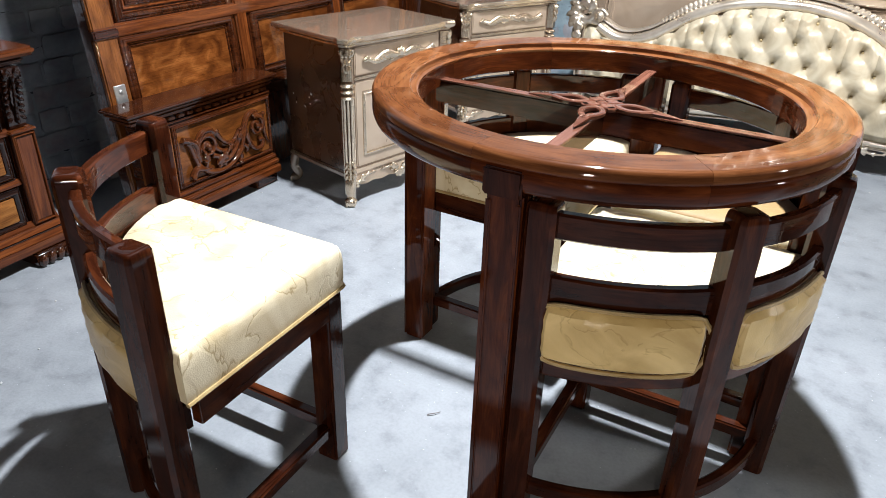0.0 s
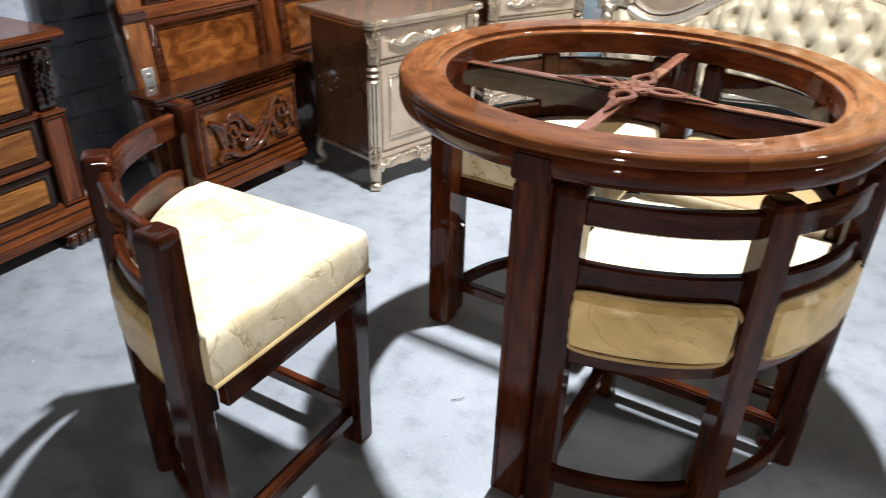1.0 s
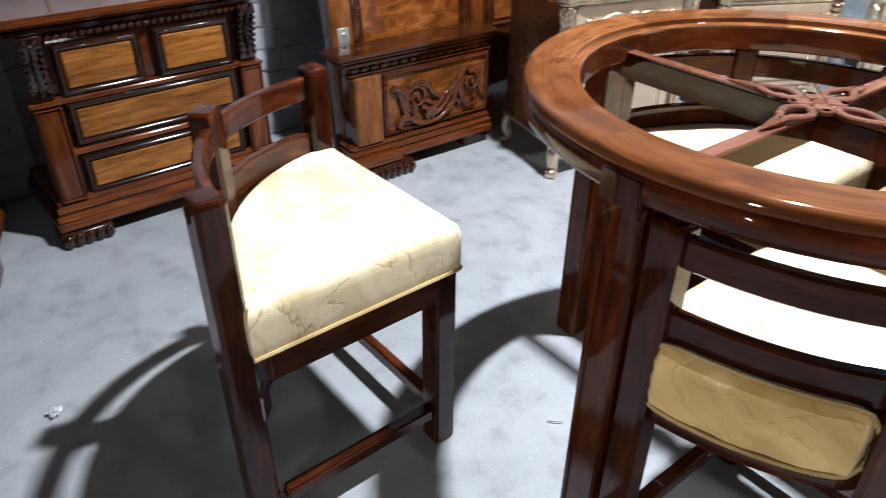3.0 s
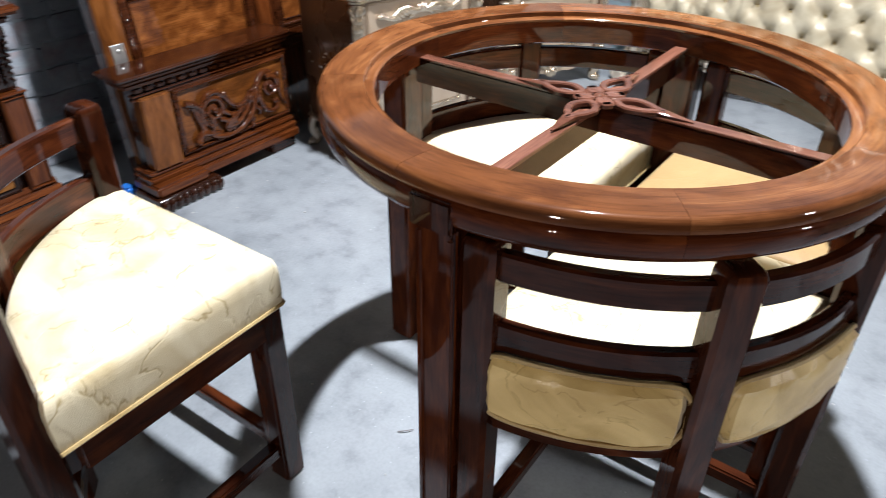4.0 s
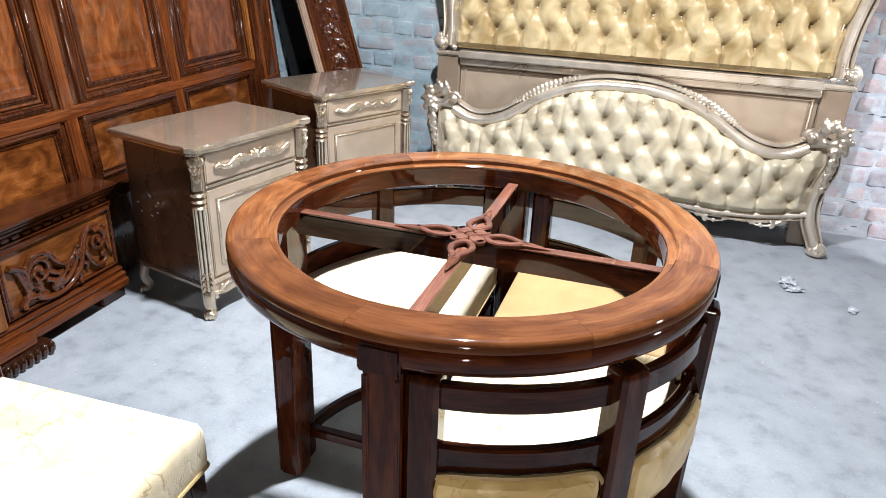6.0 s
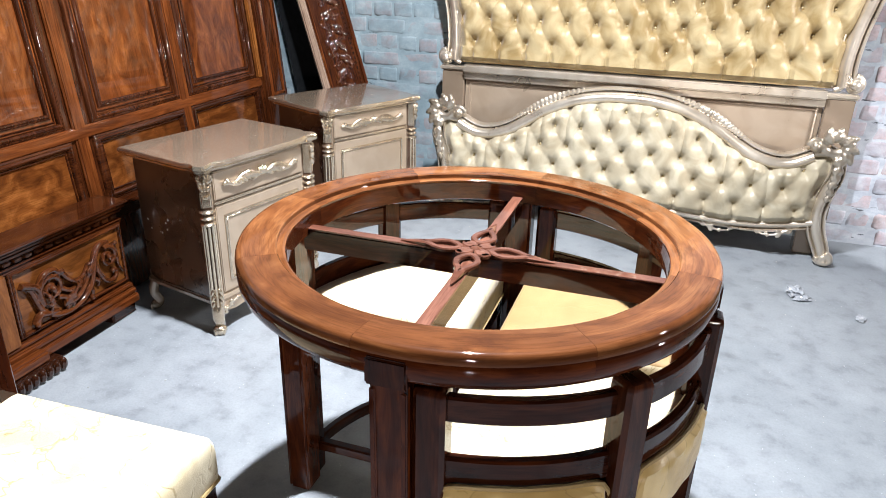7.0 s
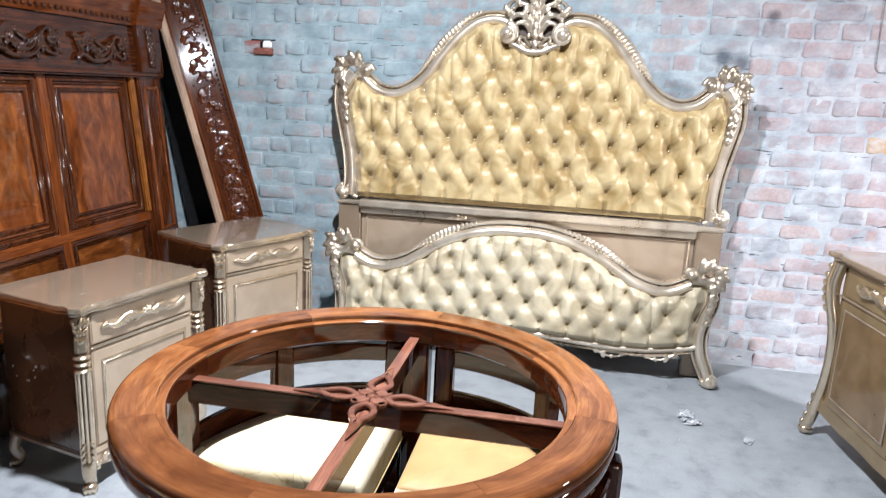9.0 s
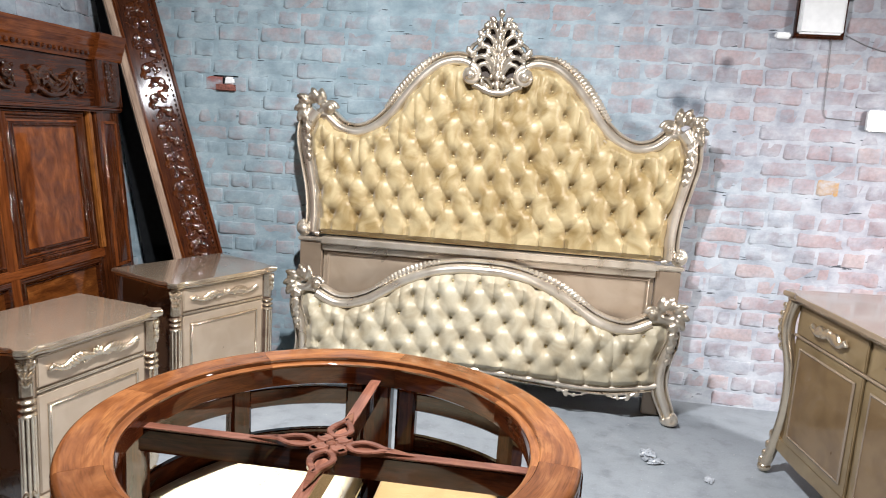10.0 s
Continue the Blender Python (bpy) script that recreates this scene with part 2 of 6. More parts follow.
WALNUT_FIELD = wood("walnut_field", (0.060, 0.017, 0.004), (0.165, 0.055, 0.0125), (0.28, 0.105, 0.026), 0.12, 0.9, 0.4)
WALNUT_GOLD = wood("walnut_figured", (0.07, 0.021, 0.005), (0.22, 0.085, 0.020), (0.37, 0.165, 0.045), 0.18, 0.5, 0.6)
WALNUT_DARK = wood("walnut_dark", (0.012, 0.0032, 0.0014), (0.046, 0.0118, 0.0035), (0.100, 0.028, 0.0075), 0.22, 1.0, 1.0, 1.5)
WALNUT_EDGE = wood("walnut_edge", (0.004, 0.0014, 0.0009), (0.014, 0.0042, 0.0020), (0.034, 0.0100, 0.0040), 0.19, 1.0, 1.0, 1.6)
WALNUT_CARVED = wood("walnut_carving", (0.009, 0.0026, 0.0012), (0.032, 0.0092, 0.0034), (0.072, 0.0235, 0.0080), 0.36, 1.0, 1.0, 1.6)
RAW_WOOD = wood("raw_edge", (0.30, 0.20, 0.14), (0.42, 0.31, 0.23), (0.52, 0.40, 0.31), 0.5, 0.0)
# the same silver darkened for carvings, shade of the relief in its colour
SILVER_SHADED = paint("silver_carving_shaded", (0.52, 0.455, 0.365), 0.80, 0.28, 0.6, 0.6)
SILVER = paint("champagne_silver", (0.66, 0.585, 0.48), 0.72, 0.27, 0.7, 0.45)
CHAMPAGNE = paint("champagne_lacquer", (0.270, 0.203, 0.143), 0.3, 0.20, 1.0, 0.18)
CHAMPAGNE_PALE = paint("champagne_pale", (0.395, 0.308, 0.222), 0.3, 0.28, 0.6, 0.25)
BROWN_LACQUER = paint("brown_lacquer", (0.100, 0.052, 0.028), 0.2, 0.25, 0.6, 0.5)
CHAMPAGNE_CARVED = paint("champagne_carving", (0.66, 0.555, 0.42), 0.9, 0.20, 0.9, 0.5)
# dark brown that stands for shade behind the pierced crest
CREST_GAP_SHADE = paint("crest_gap_shade", (0.045, 0.028, 0.018), 0.1, 0.55, 0.0, 0.5)
BROWN_PANEL = paint("brown_panel", (0.20, 0.125, 0.058), 0.25, 0.28, 0.7, 0.5)
CHAMPAGNE_GOLD = paint("champagne_gold", (0.26, 0.185, 0.095), 0.4, 0.3, 0.6, 0.4)
GOLD_SATIN = fabric("gold_satin", (0.262, 0.178, 0.070), (0.465, 0.366, 0.200), 0.0, 0.42, True)
CREAM_SATIN = fabric("cream_satin", (0.355, 0.294, 0.192), (0.505, 0.445, 0.318), 0.0, 0.38, True)
# the pads' gold cloth again, paled so its colour carries the lamp's glare
SEAT_SATIN_LIT = fabric("seat_brocade_lit", (0.56, 0.450, 0.260), (0.79, 0.705, 0.50), 0.9, 0.40)
PAD_SATIN = fabric("pad_satin", (0.46, 0.315, 0.115), (0.72, 0.545, 0.245), 0.5, 0.34)
# darker tan for the top faces of one seat
TAN_TOP = fabric("tan_seat_top", (0.265, 0.160, 0.058), (0.315, 0.200, 0.078), 0.1, 0.6)
CORD = fabric("gold_cord", (0.30, 0.20, 0.075), (0.44, 0.325, 0.15), 0.2, 0.5)
BUTTON = paint("button_stud", (0.50, 0.40, 0.22), 0.5, 0.34, 0.6, 0.3)
CONCRETE = concrete("concrete")
BRICK = masonry("brick", True)
MORTAR = masonry("mortar", False)
SIDE_BRICK = masonry("side_brick", True, None, 0.75)
SIDE_MORTAR = masonry("side_mortar", False, None, 0.75)
ORANGE_BRICK = masonry("orange_brick", True, (0.46, 0.27, 0.11))
RED_BRICK = masonry("red_brick", True, (0.30, 0.09, 0.07))
PLASTER = plain("plaster", (0.045, 0.034, 0.027), 0.9)
ROOFING = plain("roofing", (0.045, 0.038, 0.033), 0.8)
STEEL = plain("steel_plate", (0.55, 0.55, 0.52), 0.35, 0.9)
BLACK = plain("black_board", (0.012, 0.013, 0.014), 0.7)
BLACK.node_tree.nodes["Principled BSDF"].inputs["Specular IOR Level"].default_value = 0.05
BROKEN_RED = plain("broken_brick_face", (0.20, 0.070, 0.050), 0.9, 0.0, 60.0, 0.5)
CRUMB = plain("crumbs", (0.42, 0.42, 0.41), 0.8)
WHITE_PLASTIC = plain("white_plastic", (0.78, 0.78, 0.76), 0.4, 0.0, 30, 0.05)
GREY_WRAP = plain("crumpled_wrap", (0.36, 0.38, 0.40), 0.25)
BLUE_PLASTIC = plain("blue_plastic", (0.02, 0.16, 0.55), 0.4)
CABLE = plain("cable_sheath", (0.16, 0.15, 0.15), 0.6)


# ---- mesh helpers ----
def thing(name, m, label, category, group="", kind=""):
    ob = new(name)
    ob.matrix_world = m
    ob.empty_display_size = 0.1
    return tagged(ob, label, category, group, kind)


def grain_uv(bm, axis):
    layer = bm.loops.layers.uv.new("UVMap")
    a, b = [i for i in range(3) if i != axis]
    for f in bm.faces:
        n = f.normal
        v = a if abs(n[a]) < abs(n[b]) else b
        if abs(n[axis]) > 0.8:
            for lp in f.loops:
                lp[layer].uv = (lp.vert.co[a], lp.vert.co[b])
        else:
            for lp in f.loops:
                lp[layer].uv = (lp.vert.co[axis], lp.vert.co[v] + 0.37 * lp.vert.co[a + b - v])


def fused(bm, grain):
    """Melts the overlapping pieces of a carving into one skin, with detail down to that grain."""
    me = bpy.data.meshes.new("carving")
    bm.to_mesh(me)
    bm.free()
    ob = new("carving", me)
    skin = ob.modifiers.new("skin", "REMESH")
    skin.mode, skin.voxel_size, skin.use_smooth_shade = "VOXEL", grain, True
    bpy.context.view_layer.update()
    out = bpy.data.meshes.new_from_object(ob.evaluated_get(bpy.context.evaluated_depsgraph_get()))
    bpy.data.objects.remove(ob)
    bpy.data.meshes.remove(me)
    bm = bmesh.new()
    bm.from_mesh(out)
    bpy.data.meshes.remove(out)
    bmesh.ops.smooth_vert(bm, verts=bm.verts[:], factor=0.5, use_axis_x=True, use_axis_y=True, use_axis_z=True)
    return bm


def part(name, bm, material, parent, label="", axis=None, smooth=True, grain=0.0):
    """Links a bmesh as one mesh under a thing or a part; a grain melts its pieces into one skin."""
    if grain:
        bm = fused(bm, grain)
    bm.normal_update()
    if not bm.loops.layers.uv:
        if axis is None:
            cs = [v.co for v in bm.verts]
            axis = max(range(3), key=lambda i: max(c[i] for c in cs) - min(c[i] for c in cs))
        grain_uv(bm, axis)
    me = bpy.data.meshes.new(name)
    bm.to_mesh(me)
    bm.free()
    me.materials.append(material)
    if smooth:
        if not grain:
            me.set_sharp_from_angle(angle=radians(38))
        for f in me.polygons:
            f.use_smooth = True
    ob = new(name, me)
    if smooth and not grain and len(me.polygons) < 3000:
        ob.modifiers.new("flat_faces", "WEIGHTED_NORMAL").keep_sharp = True
    ob.parent = parent
    if label:
        ob["label"] = label
    return ob


def box(bm, size, at=(0, 0, 0), bev=0.004, turn=None, taper=1.0):
    """A bevelled block with its middle at the given place; taper narrows its foot."""
    tmp = bmesh.new()
    bmesh.ops.create_cube(tmp, size=1)
    for v in tmp.verts:
        k = taper if v.co.z < 0 else 1.0
        v.co = Vector((v.co.x * size[0] * k, v.co.y * size[1] * k, v.co.z * size[2]))
    if bev:
        bmesh.ops.bevel(tmp, geom=tmp.edges[:], offset=min(bev, min(size) * 0.45), segments=3, affect="EDGES")
    m = Matrix.Translation(at) @ (turn.to_4x4() if turn else Matrix())
    tmp.transform(m)
    me = bpy.data.meshes.new("tmp")
    tmp.to_mesh(me)
    tmp.free()
    bm.from_mesh(me)
    bpy.data.meshes.remove(me)
    return bm


def block(x0, x1, y0, y1, z0, z1, bev=0.004):
    return box(bmesh.new(), (x1 - x0, y1 - y0, z1 - z0), ((x0 + x1) / 2, (y0 + y1) / 2, (z0 + z1) / 2), bev)


def revolve(profile, a0, a1, n, closed=False):
    """A profile of (radius, height), swept round the upright axis, with UVs along the sweep."""
    bm = bmesh.new()
    layer = bm.loops.layers.uv.new("UVMap")
    run = [0.0]
    k = len(profile)
    for i in range(k):
        p, q2 = profile[i], profile[(i + 1) % k]
        run.append(run[-1] + math.dist(p, q2))
    count = n if closed else n + 1
    rings = [[bm.verts.new((r * math.cos(a), r * math.sin(a), z)) for r, z in profile]
             for a in [a0 + (a1 - a0) * i / n for i in range(count)]]
    mean = sum(r for r, _ in profile) / k
    for i in range(n):
        u0, u1 = (mean * (a0 + (a1 - a0) * (i + d) / n) for d in (0, 1))
        for j in range(k):
            A, B = rings[i], rings[(i + 1) % count]
            f = bm.faces.new((A[j], B[j], B[(j + 1) % k], A[(j + 1) % k]))
            for lp, uv in zip(f.loops, ((u0, run[j]), (u1, run[j]), (u1, run[j + 1]), (u0, run[j + 1]))):
                lp[layer].uv = uv
    if not closed:
        for ring, flip in ((rings[0], 1), (rings[-1], -1)):
            f = bm.faces.new(ring[::flip])
            for lp in f.loops:
                lp[layer].uv = (lp.vert.co.z, math.hypot(lp.vert.co.x, lp.vert.co.y))
    bmesh.ops.recalc_face_normals(bm, faces=bm.faces[:])
    return bm


def smooth_path(points, n=6, closed=False):
    """Catmull-Rom through the points."""
    ps = [Vector(p) for p in points]
    out = []
    k = len(ps)
    for i in range(k if closed else k - 1):
        if closed:
            a, b, c, d = (ps[(i + j) % k] for j in (-1, 0, 1, 2))
        else:
            a, b, c, d = ps[max(i - 1, 0)], ps[i], ps[i + 1], ps[min(i + 2, k - 1)]
        for j in range(n):
            s = j / n
            out.append(0.5 * ((2 * b) + (c - a) * s + (2 * a - 5 * b + 4 * c - d) * s * s + (3 * b - a - 3 * c + d) * s ** 3))
    if not closed:
        out.append(ps[-1])
    return out


def sweep(bm, path, profile, normal, scale=None, closed=False, flat_ends=True):
    """A closed profile of (across, along the normal) swept on a path that lies in a plane."""
    nv = Vector(normal).normalized()
    rings = []
    k = len(path)
    for i, p in enumerate(path):
        a = path[(i - 1) % k] if closed else path[max(i - 1, 0)]
        b = path[(i + 1) % k] if closed else path[min(i + 1, k - 1)]
        t = (b - a).normalized()
        side = t.cross(nv).normalized()
        s = scale[i] if scale else 1.0
        rings.append([bm.verts.new(p + side * u * s + nv * w * s) for u, w in profile])
    m = len(profile)
    for i in range(k if closed else k - 1):
        A, B = rings[i], rings[(i + 1) % k]
        for j in range(m):
            bm.faces.new((A[j], A[(j + 1) % m], B[(j + 1) % m], B[j]))
    if not closed and flat_ends:
        bm.faces.new(rings[0][::-1])
        bm.faces.new(rings[-1])
    bmesh.ops.recalc_face_normals(bm, faces=bm.faces[:])
    return bm


def tube(bm, path, r0, r1, seg=7, squash=1.0, normal=(0, 1, 0)):
    """A round, tapering strand with closed ends."""
    n = len(path)
    nv = Vector(normal)
    rings = []
    for i, p in enumerate(path):
        t = (path[min(i + 1, n - 1)] - path[max(i - 1, 0)]).normalized()
        side = t.cross(nv)
        side = side.normalized() if side.length > 1e-4 else Vector((1, 0, 0))
        up = side.cross(t).normalized()
        r = r0 + (r1 - r0) * i / max(n - 1, 1)
        rings.append([bm.verts.new(p + r * (math.cos(a) * side + squash * math.sin(a) * up))
                      for a in [2 * math.pi * j / seg for j in range(seg)]])
    for A, B in zip(rings, rings[1:]):
        for j in range(seg):
            bm.faces.new((A[j], A[(j + 1) % seg], B[(j + 1) % seg], B[j]))
    bm.faces.new(rings[0][::-1])
    bm.faces.new(rings[-1])
    return bm


def blob(bm, at, size, turn=None, u=8, v=6):
    tmp = bmesh.new()
    bmesh.ops.create_uvsphere(tmp, u_segments=u, v_segments=v, radius=1)
    m = Matrix.Translation(at) @ (turn.to_4x4() if turn else Matrix()) @ Matrix.Diagonal((*size, 1))
    tmp.transform(m)
    me = bpy.data.meshes.new("tmp")
    tmp.to_mesh(me)
    tmp.free()
    bm.from_mesh(me)
    bpy.data.meshes.remove(me)


def spiral(cx, cz, r0, r1, a0, a1, y=0.0, n=18):
    """A volute in the upright plane, from radius r0 to r1 (degrees)."""
    out = []
    for i in range(n + 1):
        s = i / n
        a = radians(a0 + (a1 - a0) * s)
        r = r0 + (r1 - r0) * s
        out.append(Vector((cx + r * math.cos(a), y, cz + r * math.sin(a))))
    return out


def leaf(bm, root, tip, width, y=0.0, lift=0.012, lobes=4, curl=0.25):
    """An acanthus leaf in the upright plane: a ridged spine with lobes either side that shrink to the tip."""
    a, b = Vector((root[0], y, root[1])), Vector((tip[0], y, tip[1]))
    d = b - a
    side = Vector((-d.z, 0, d.x)).normalized()
    spine = [a + d * s + side * curl * d.length * math.sin(math.pi * s) * 0.5 + Vector((0, -lift * math.sin(math.pi * min(1, s * 1.1)), 0)) for s in [i / 7 for i in range(8)]]
    tube(bm, spine, width * 0.20, width * 0.06, 6)
    ang = math.atan2(d.z, d.x)
    for i in range(lobes):
        s = (i + 0.5) / lobes
        c = spine[min(7, int(s * 7))]
        w = width * (1.0 - 0.6 * s) * (0.75 + 0.35 * math.sin(math.pi * min(1, s * 1.6)))
        for k in (1, -1):
            o = side * k * w * 0.36
            turn = Euler((0, -(ang + k * 0.50), 0)).to_matrix()
            blob(bm, c + o * 0.8, (w * 0.40, 0.4 * w * 0.36 + 0.002, w * 0.20), turn, 8, 6)


def volute(bm, cx, cz, r, a0, way, y=0.0, thick=0.3, turns=1.4):
    """A rolled scroll end with an eye."""
    tube(bm, spiral(cx, cz, r, r * 0.25, a0, a0 + way * 360 * turns, y), r * thick, r * thick * 0.6, 7)
    blob(bm, (cx, y - r * 0.1, cz), (r * 0.3, r * 0.3, r * 0.3))


# ---- the setting ----
LEFT, BACK, RIGHT, FRONT, TOP = -2.095, 2.45, 3.4, -3.6, 3.5


def slab(name, x0, x1, y0, y1, z0, z1, material, label, category):
    ob = part(name, block(x0, x1, y0, y1, z0, z1, 0), material, None, "", smooth=False)
    return tagged(ob, label, category, kind="structure")


slab("floor", LEFT - 0.25, RIGHT + 0.25, FRONT - 0.25, BACK + 0.25, -0.15, 0, CONCRETE, "worn grey concrete workshop floor with fine specks", "floor")
slab("ceiling", LEFT - 0.25, RIGHT + 0.25, FRONT - 0.25, BACK + 0.25, TOP, TOP + 0.12, ROOFING, "plain grey workshop ceiling", "ceiling")
wall_back = slab("wall_back", LEFT - 0.25, RIGHT + 0.25, BACK + 0.0002, BACK + 0.25, 0, TOP, MORTAR, "brick wall with worn grey-blue limewash", "wall")
wall_left = slab("wall_left", LEFT - 0.25, LEFT - 0.006, FRONT, BACK + 0.002, 0, TOP, SIDE_MORTAR, "brick wall with pale cracked limewash, behind the dressers", "wall")
slab("wall_front", LEFT - 0.25, RIGHT + 0.25, FRONT - 0.25, FRONT, 0, TOP, PLASTER, "plain plastered wall", "wall")
slab("wall_right_a", RIGHT, RIGHT + 0.25, FRONT, -0.3, 0, TOP, PLASTER, "plain plastered wall beside the doorway", "wall")
slab("wall_right_b", RIGHT, RIGHT + 0.25, 1.0, BACK + 0.002, 0, TOP, PLASTER, "plain plastered wall beside the doorway", "wall")
slab("wall_right_c", RIGHT, RIGHT + 0.25, -0.3, 1.0, 2.1, TOP, PLASTER, "plain plastered wall over the doorway", "wall")


# ---- the round table and its quarter chairs ----
def round_table():
    t = thing("round_table", pose(0.006, -0.022, 0), "round polished rosewood dining table frame without its glass top", "table")
    z = 0.790
    rim = [(0.403, z - 0.011), (0.403, z - 0.002), (0.405, z), (0.408, z), (0.468, z), (0.474, z - 0.001), (0.4785, z - 0.004), (0.481, z - 0.009), (0.482, z - 0.016),
           (0.4818, z - 0.019), (0.388, z - 0.019), (0.387, z - 0.014), (0.389, z - 0.012), (0.392, z - 0.011)]
    edge = [(0.4765, z - 0.0192), (0.4755, z - 0.0235), (0.4790, z - 0.0262), (0.4808, z - 0.031), (0.4816, z - 0.040), (0.4808, z - 0.050), (0.478, z - 0.058), (0.472, z - 0.0635),
            (0.392, z - 0.066), (0.387, z - 0.062), (0.387, z - 0.0192)]
    for i in range(8):
        a = radians(-7 + 45 * i)
        part("rim_segment", revolve(rim, a, a + radians(44.95), 20), WOOD_TOP, t, "polished reddish-brown rim segment")
        # same timber as the top; the darker colour carries the side's shade
        part("rim_edge", revolve(edge, a, a + radians(44.95), 20), WOOD_RED, t, "moulded edge under the rim, its side shade put into a darker colour")
    for i in range(4):
        turn = Matrix.Rotation(radians(90 * i), 4, "Z")
        bm = block(0.415, 0.470, -0.033, 0.033, 0, 0.727, 0.006)
        leg = part("leg", bm, WOOD_RED, t, axis=2)
        leg.matrix_local = turn
        part("leg_block", block(0.440, 0.4840, -0.035, 0.035, 0.715, z - 0.0255, 0.004), WOOD_DARK, leg, "dark block let into the rim", axis=2)
        for k in (1, -1):
            part("leg_bead", box(bmesh.new(), (0.006, 0.011, 0.70), (0.471, k * 0.0265, 0.355), 0.003), WOOD_RED, leg, axis=2)
    for i, (w, name) in enumerate(((0.0, "cross_beam"), (90.0, "cross_beam"))):
        b = part(name, block(-0.400, 0.400, -0.011, 0.011, 0.690, 0.740, 0.003), WOOD_DARK, t)
        b.matrix_local = Matrix.Rotation(radians(w), 4, "Z") @ Matrix.Translation((0, 0, -0.003 * i))
        # beam tops take the paled timber, so their sheen is colour
        part("beam_cap", block(-0.398, 0.398, -0.013, 0.013, 0.7405 - 0.003 * i, 0.7445, 0.001), WOOD_PALE_SHEEN, b)
    # fretwork rosette: a four-petalled flower with a pierced drop and a long tip along each beam
    bm = bmesh.new()
    ribbon = [(-0.0068, 0), (-0.0068, 0.006), (-0.0045, 0.0085), (0.0045, 0.0085), (0.0068, 0.006), (0.0068, 0)]
    for i in range(4):
        turn = Matrix.Rotation(radians(90 * i), 4, "Z")
        loop = [(0.034, 0, 0), (0.046, 0.015, 0), (0.064, 0.0215, 0), (0.084, 0.0165, 0), (0.104, 0.0055, 0), (0.118, 0.0, 0),
                (0.104, -0.0055, 0), (0.084, -0.0165, 0), (0.064, -0.0215, 0), (0.046, -0.015, 0)]
        sweep(bm, [turn @ (p + Vector((0, 0, 0.745))) for p in smooth_path(loop, 5, True)], ribbon, (0, 0, 1), closed=True)
        tip = [turn @ Vector((x, 0, 0.745)) for x in (0.110, 0.130, 0.150, 0.168)]
        sweep(bm, tip, [(a * 1.6, b) for a, b in ribbon], (0, 0, 1), [1.0, 0.8, 0.5, 0.15])
        for e in (-1, 1):
            curl = [turn @ (p + Vector((0, 0, 0.7455))) for p in smooth_path([(0.012, e * 0.006, 0), (0.026, e * 0.014, 0), (0.030, e * 0.026, 0), (0.022, e * 0.032, 0)], 4)]
            sweep(bm, curl, ribbon, (0, 0, 1))
        blob(bm, turn @ Vector((0.019, 0.019, 0.749)), (0.0185, 0.0185, 0.0055), None, 12, 6)
    blob(bm, (0, 0, 0.752), (0.011, 0.011, 0.005), None, 12, 6)
    part("rosette", bm, WOOD_PALE_SHEEN, t, "pierced fretwork rosette where the beams cross", axis=0)
    return t


def sector(r, inset, n=18, fillet=0.010):
    """The outline of a quarter seat, anticlockwise from its corner."""
    a0 = math.asin(inset / r)
    pts = []
    for i in range(6):
        a = radians(180 + 90 * i / 5)
        pts.append((inset + fillet + fillet * math.cos(a), inset + fillet + fillet * math.sin(a)))
    for i in range(n + 1):
        a = a0 + (math.pi / 2 - 2 * a0) * i / n
        pts.append((r * math.cos(a), r * math.sin(a)))
    return pts


def round_post(w, d, h, x, y):
    """A square post with softened arrises and a pillowed top."""
    bm = bmesh.new()
    c = 0.007
    base = [(w / 2 - c, d / 2), (-w / 2 + c, d / 2), (-w / 2, d / 2 - c), (-w / 2, -d / 2 + c), (-w / 2 + c, -d / 2), (w / 2 - c, -d / 2), (w / 2, -d / 2 + c), (w / 2, d / 2 - c)]
    rings = [[bm.verts.new((x + a * s, y + b * s, z)) for a, b in base] for z, s in ((0, 0.96), (0.006, 1.0), (h - 0.016, 1.0), (h - 0.009, 0.97), (h - 0.003, 0.88), (h, 0.70))]
    for A, B in zip(rings, rings[1:]):
        for j in range(8):
            bm.faces.new((A[j], A[(j + 1) % 8], B[(j + 1) % 8], B[j]))
    bm.faces.new(rings[0][::-1])
    bm.faces.new(rings[-1])
    bmesh.ops.recalc_face_normals(bm, faces=bm.faces[:])
    return bm


def bulge(bm, k=0.030):
    """Swells a curved back outwards between its end posts."""
    for v in bm.verts:
        a = math.atan2(v.co.y, v.co.x)
        s = 1 + k * math.sin(2 * a) ** 2
        v.co.x *= s
        v.co.y *= s
    return bm


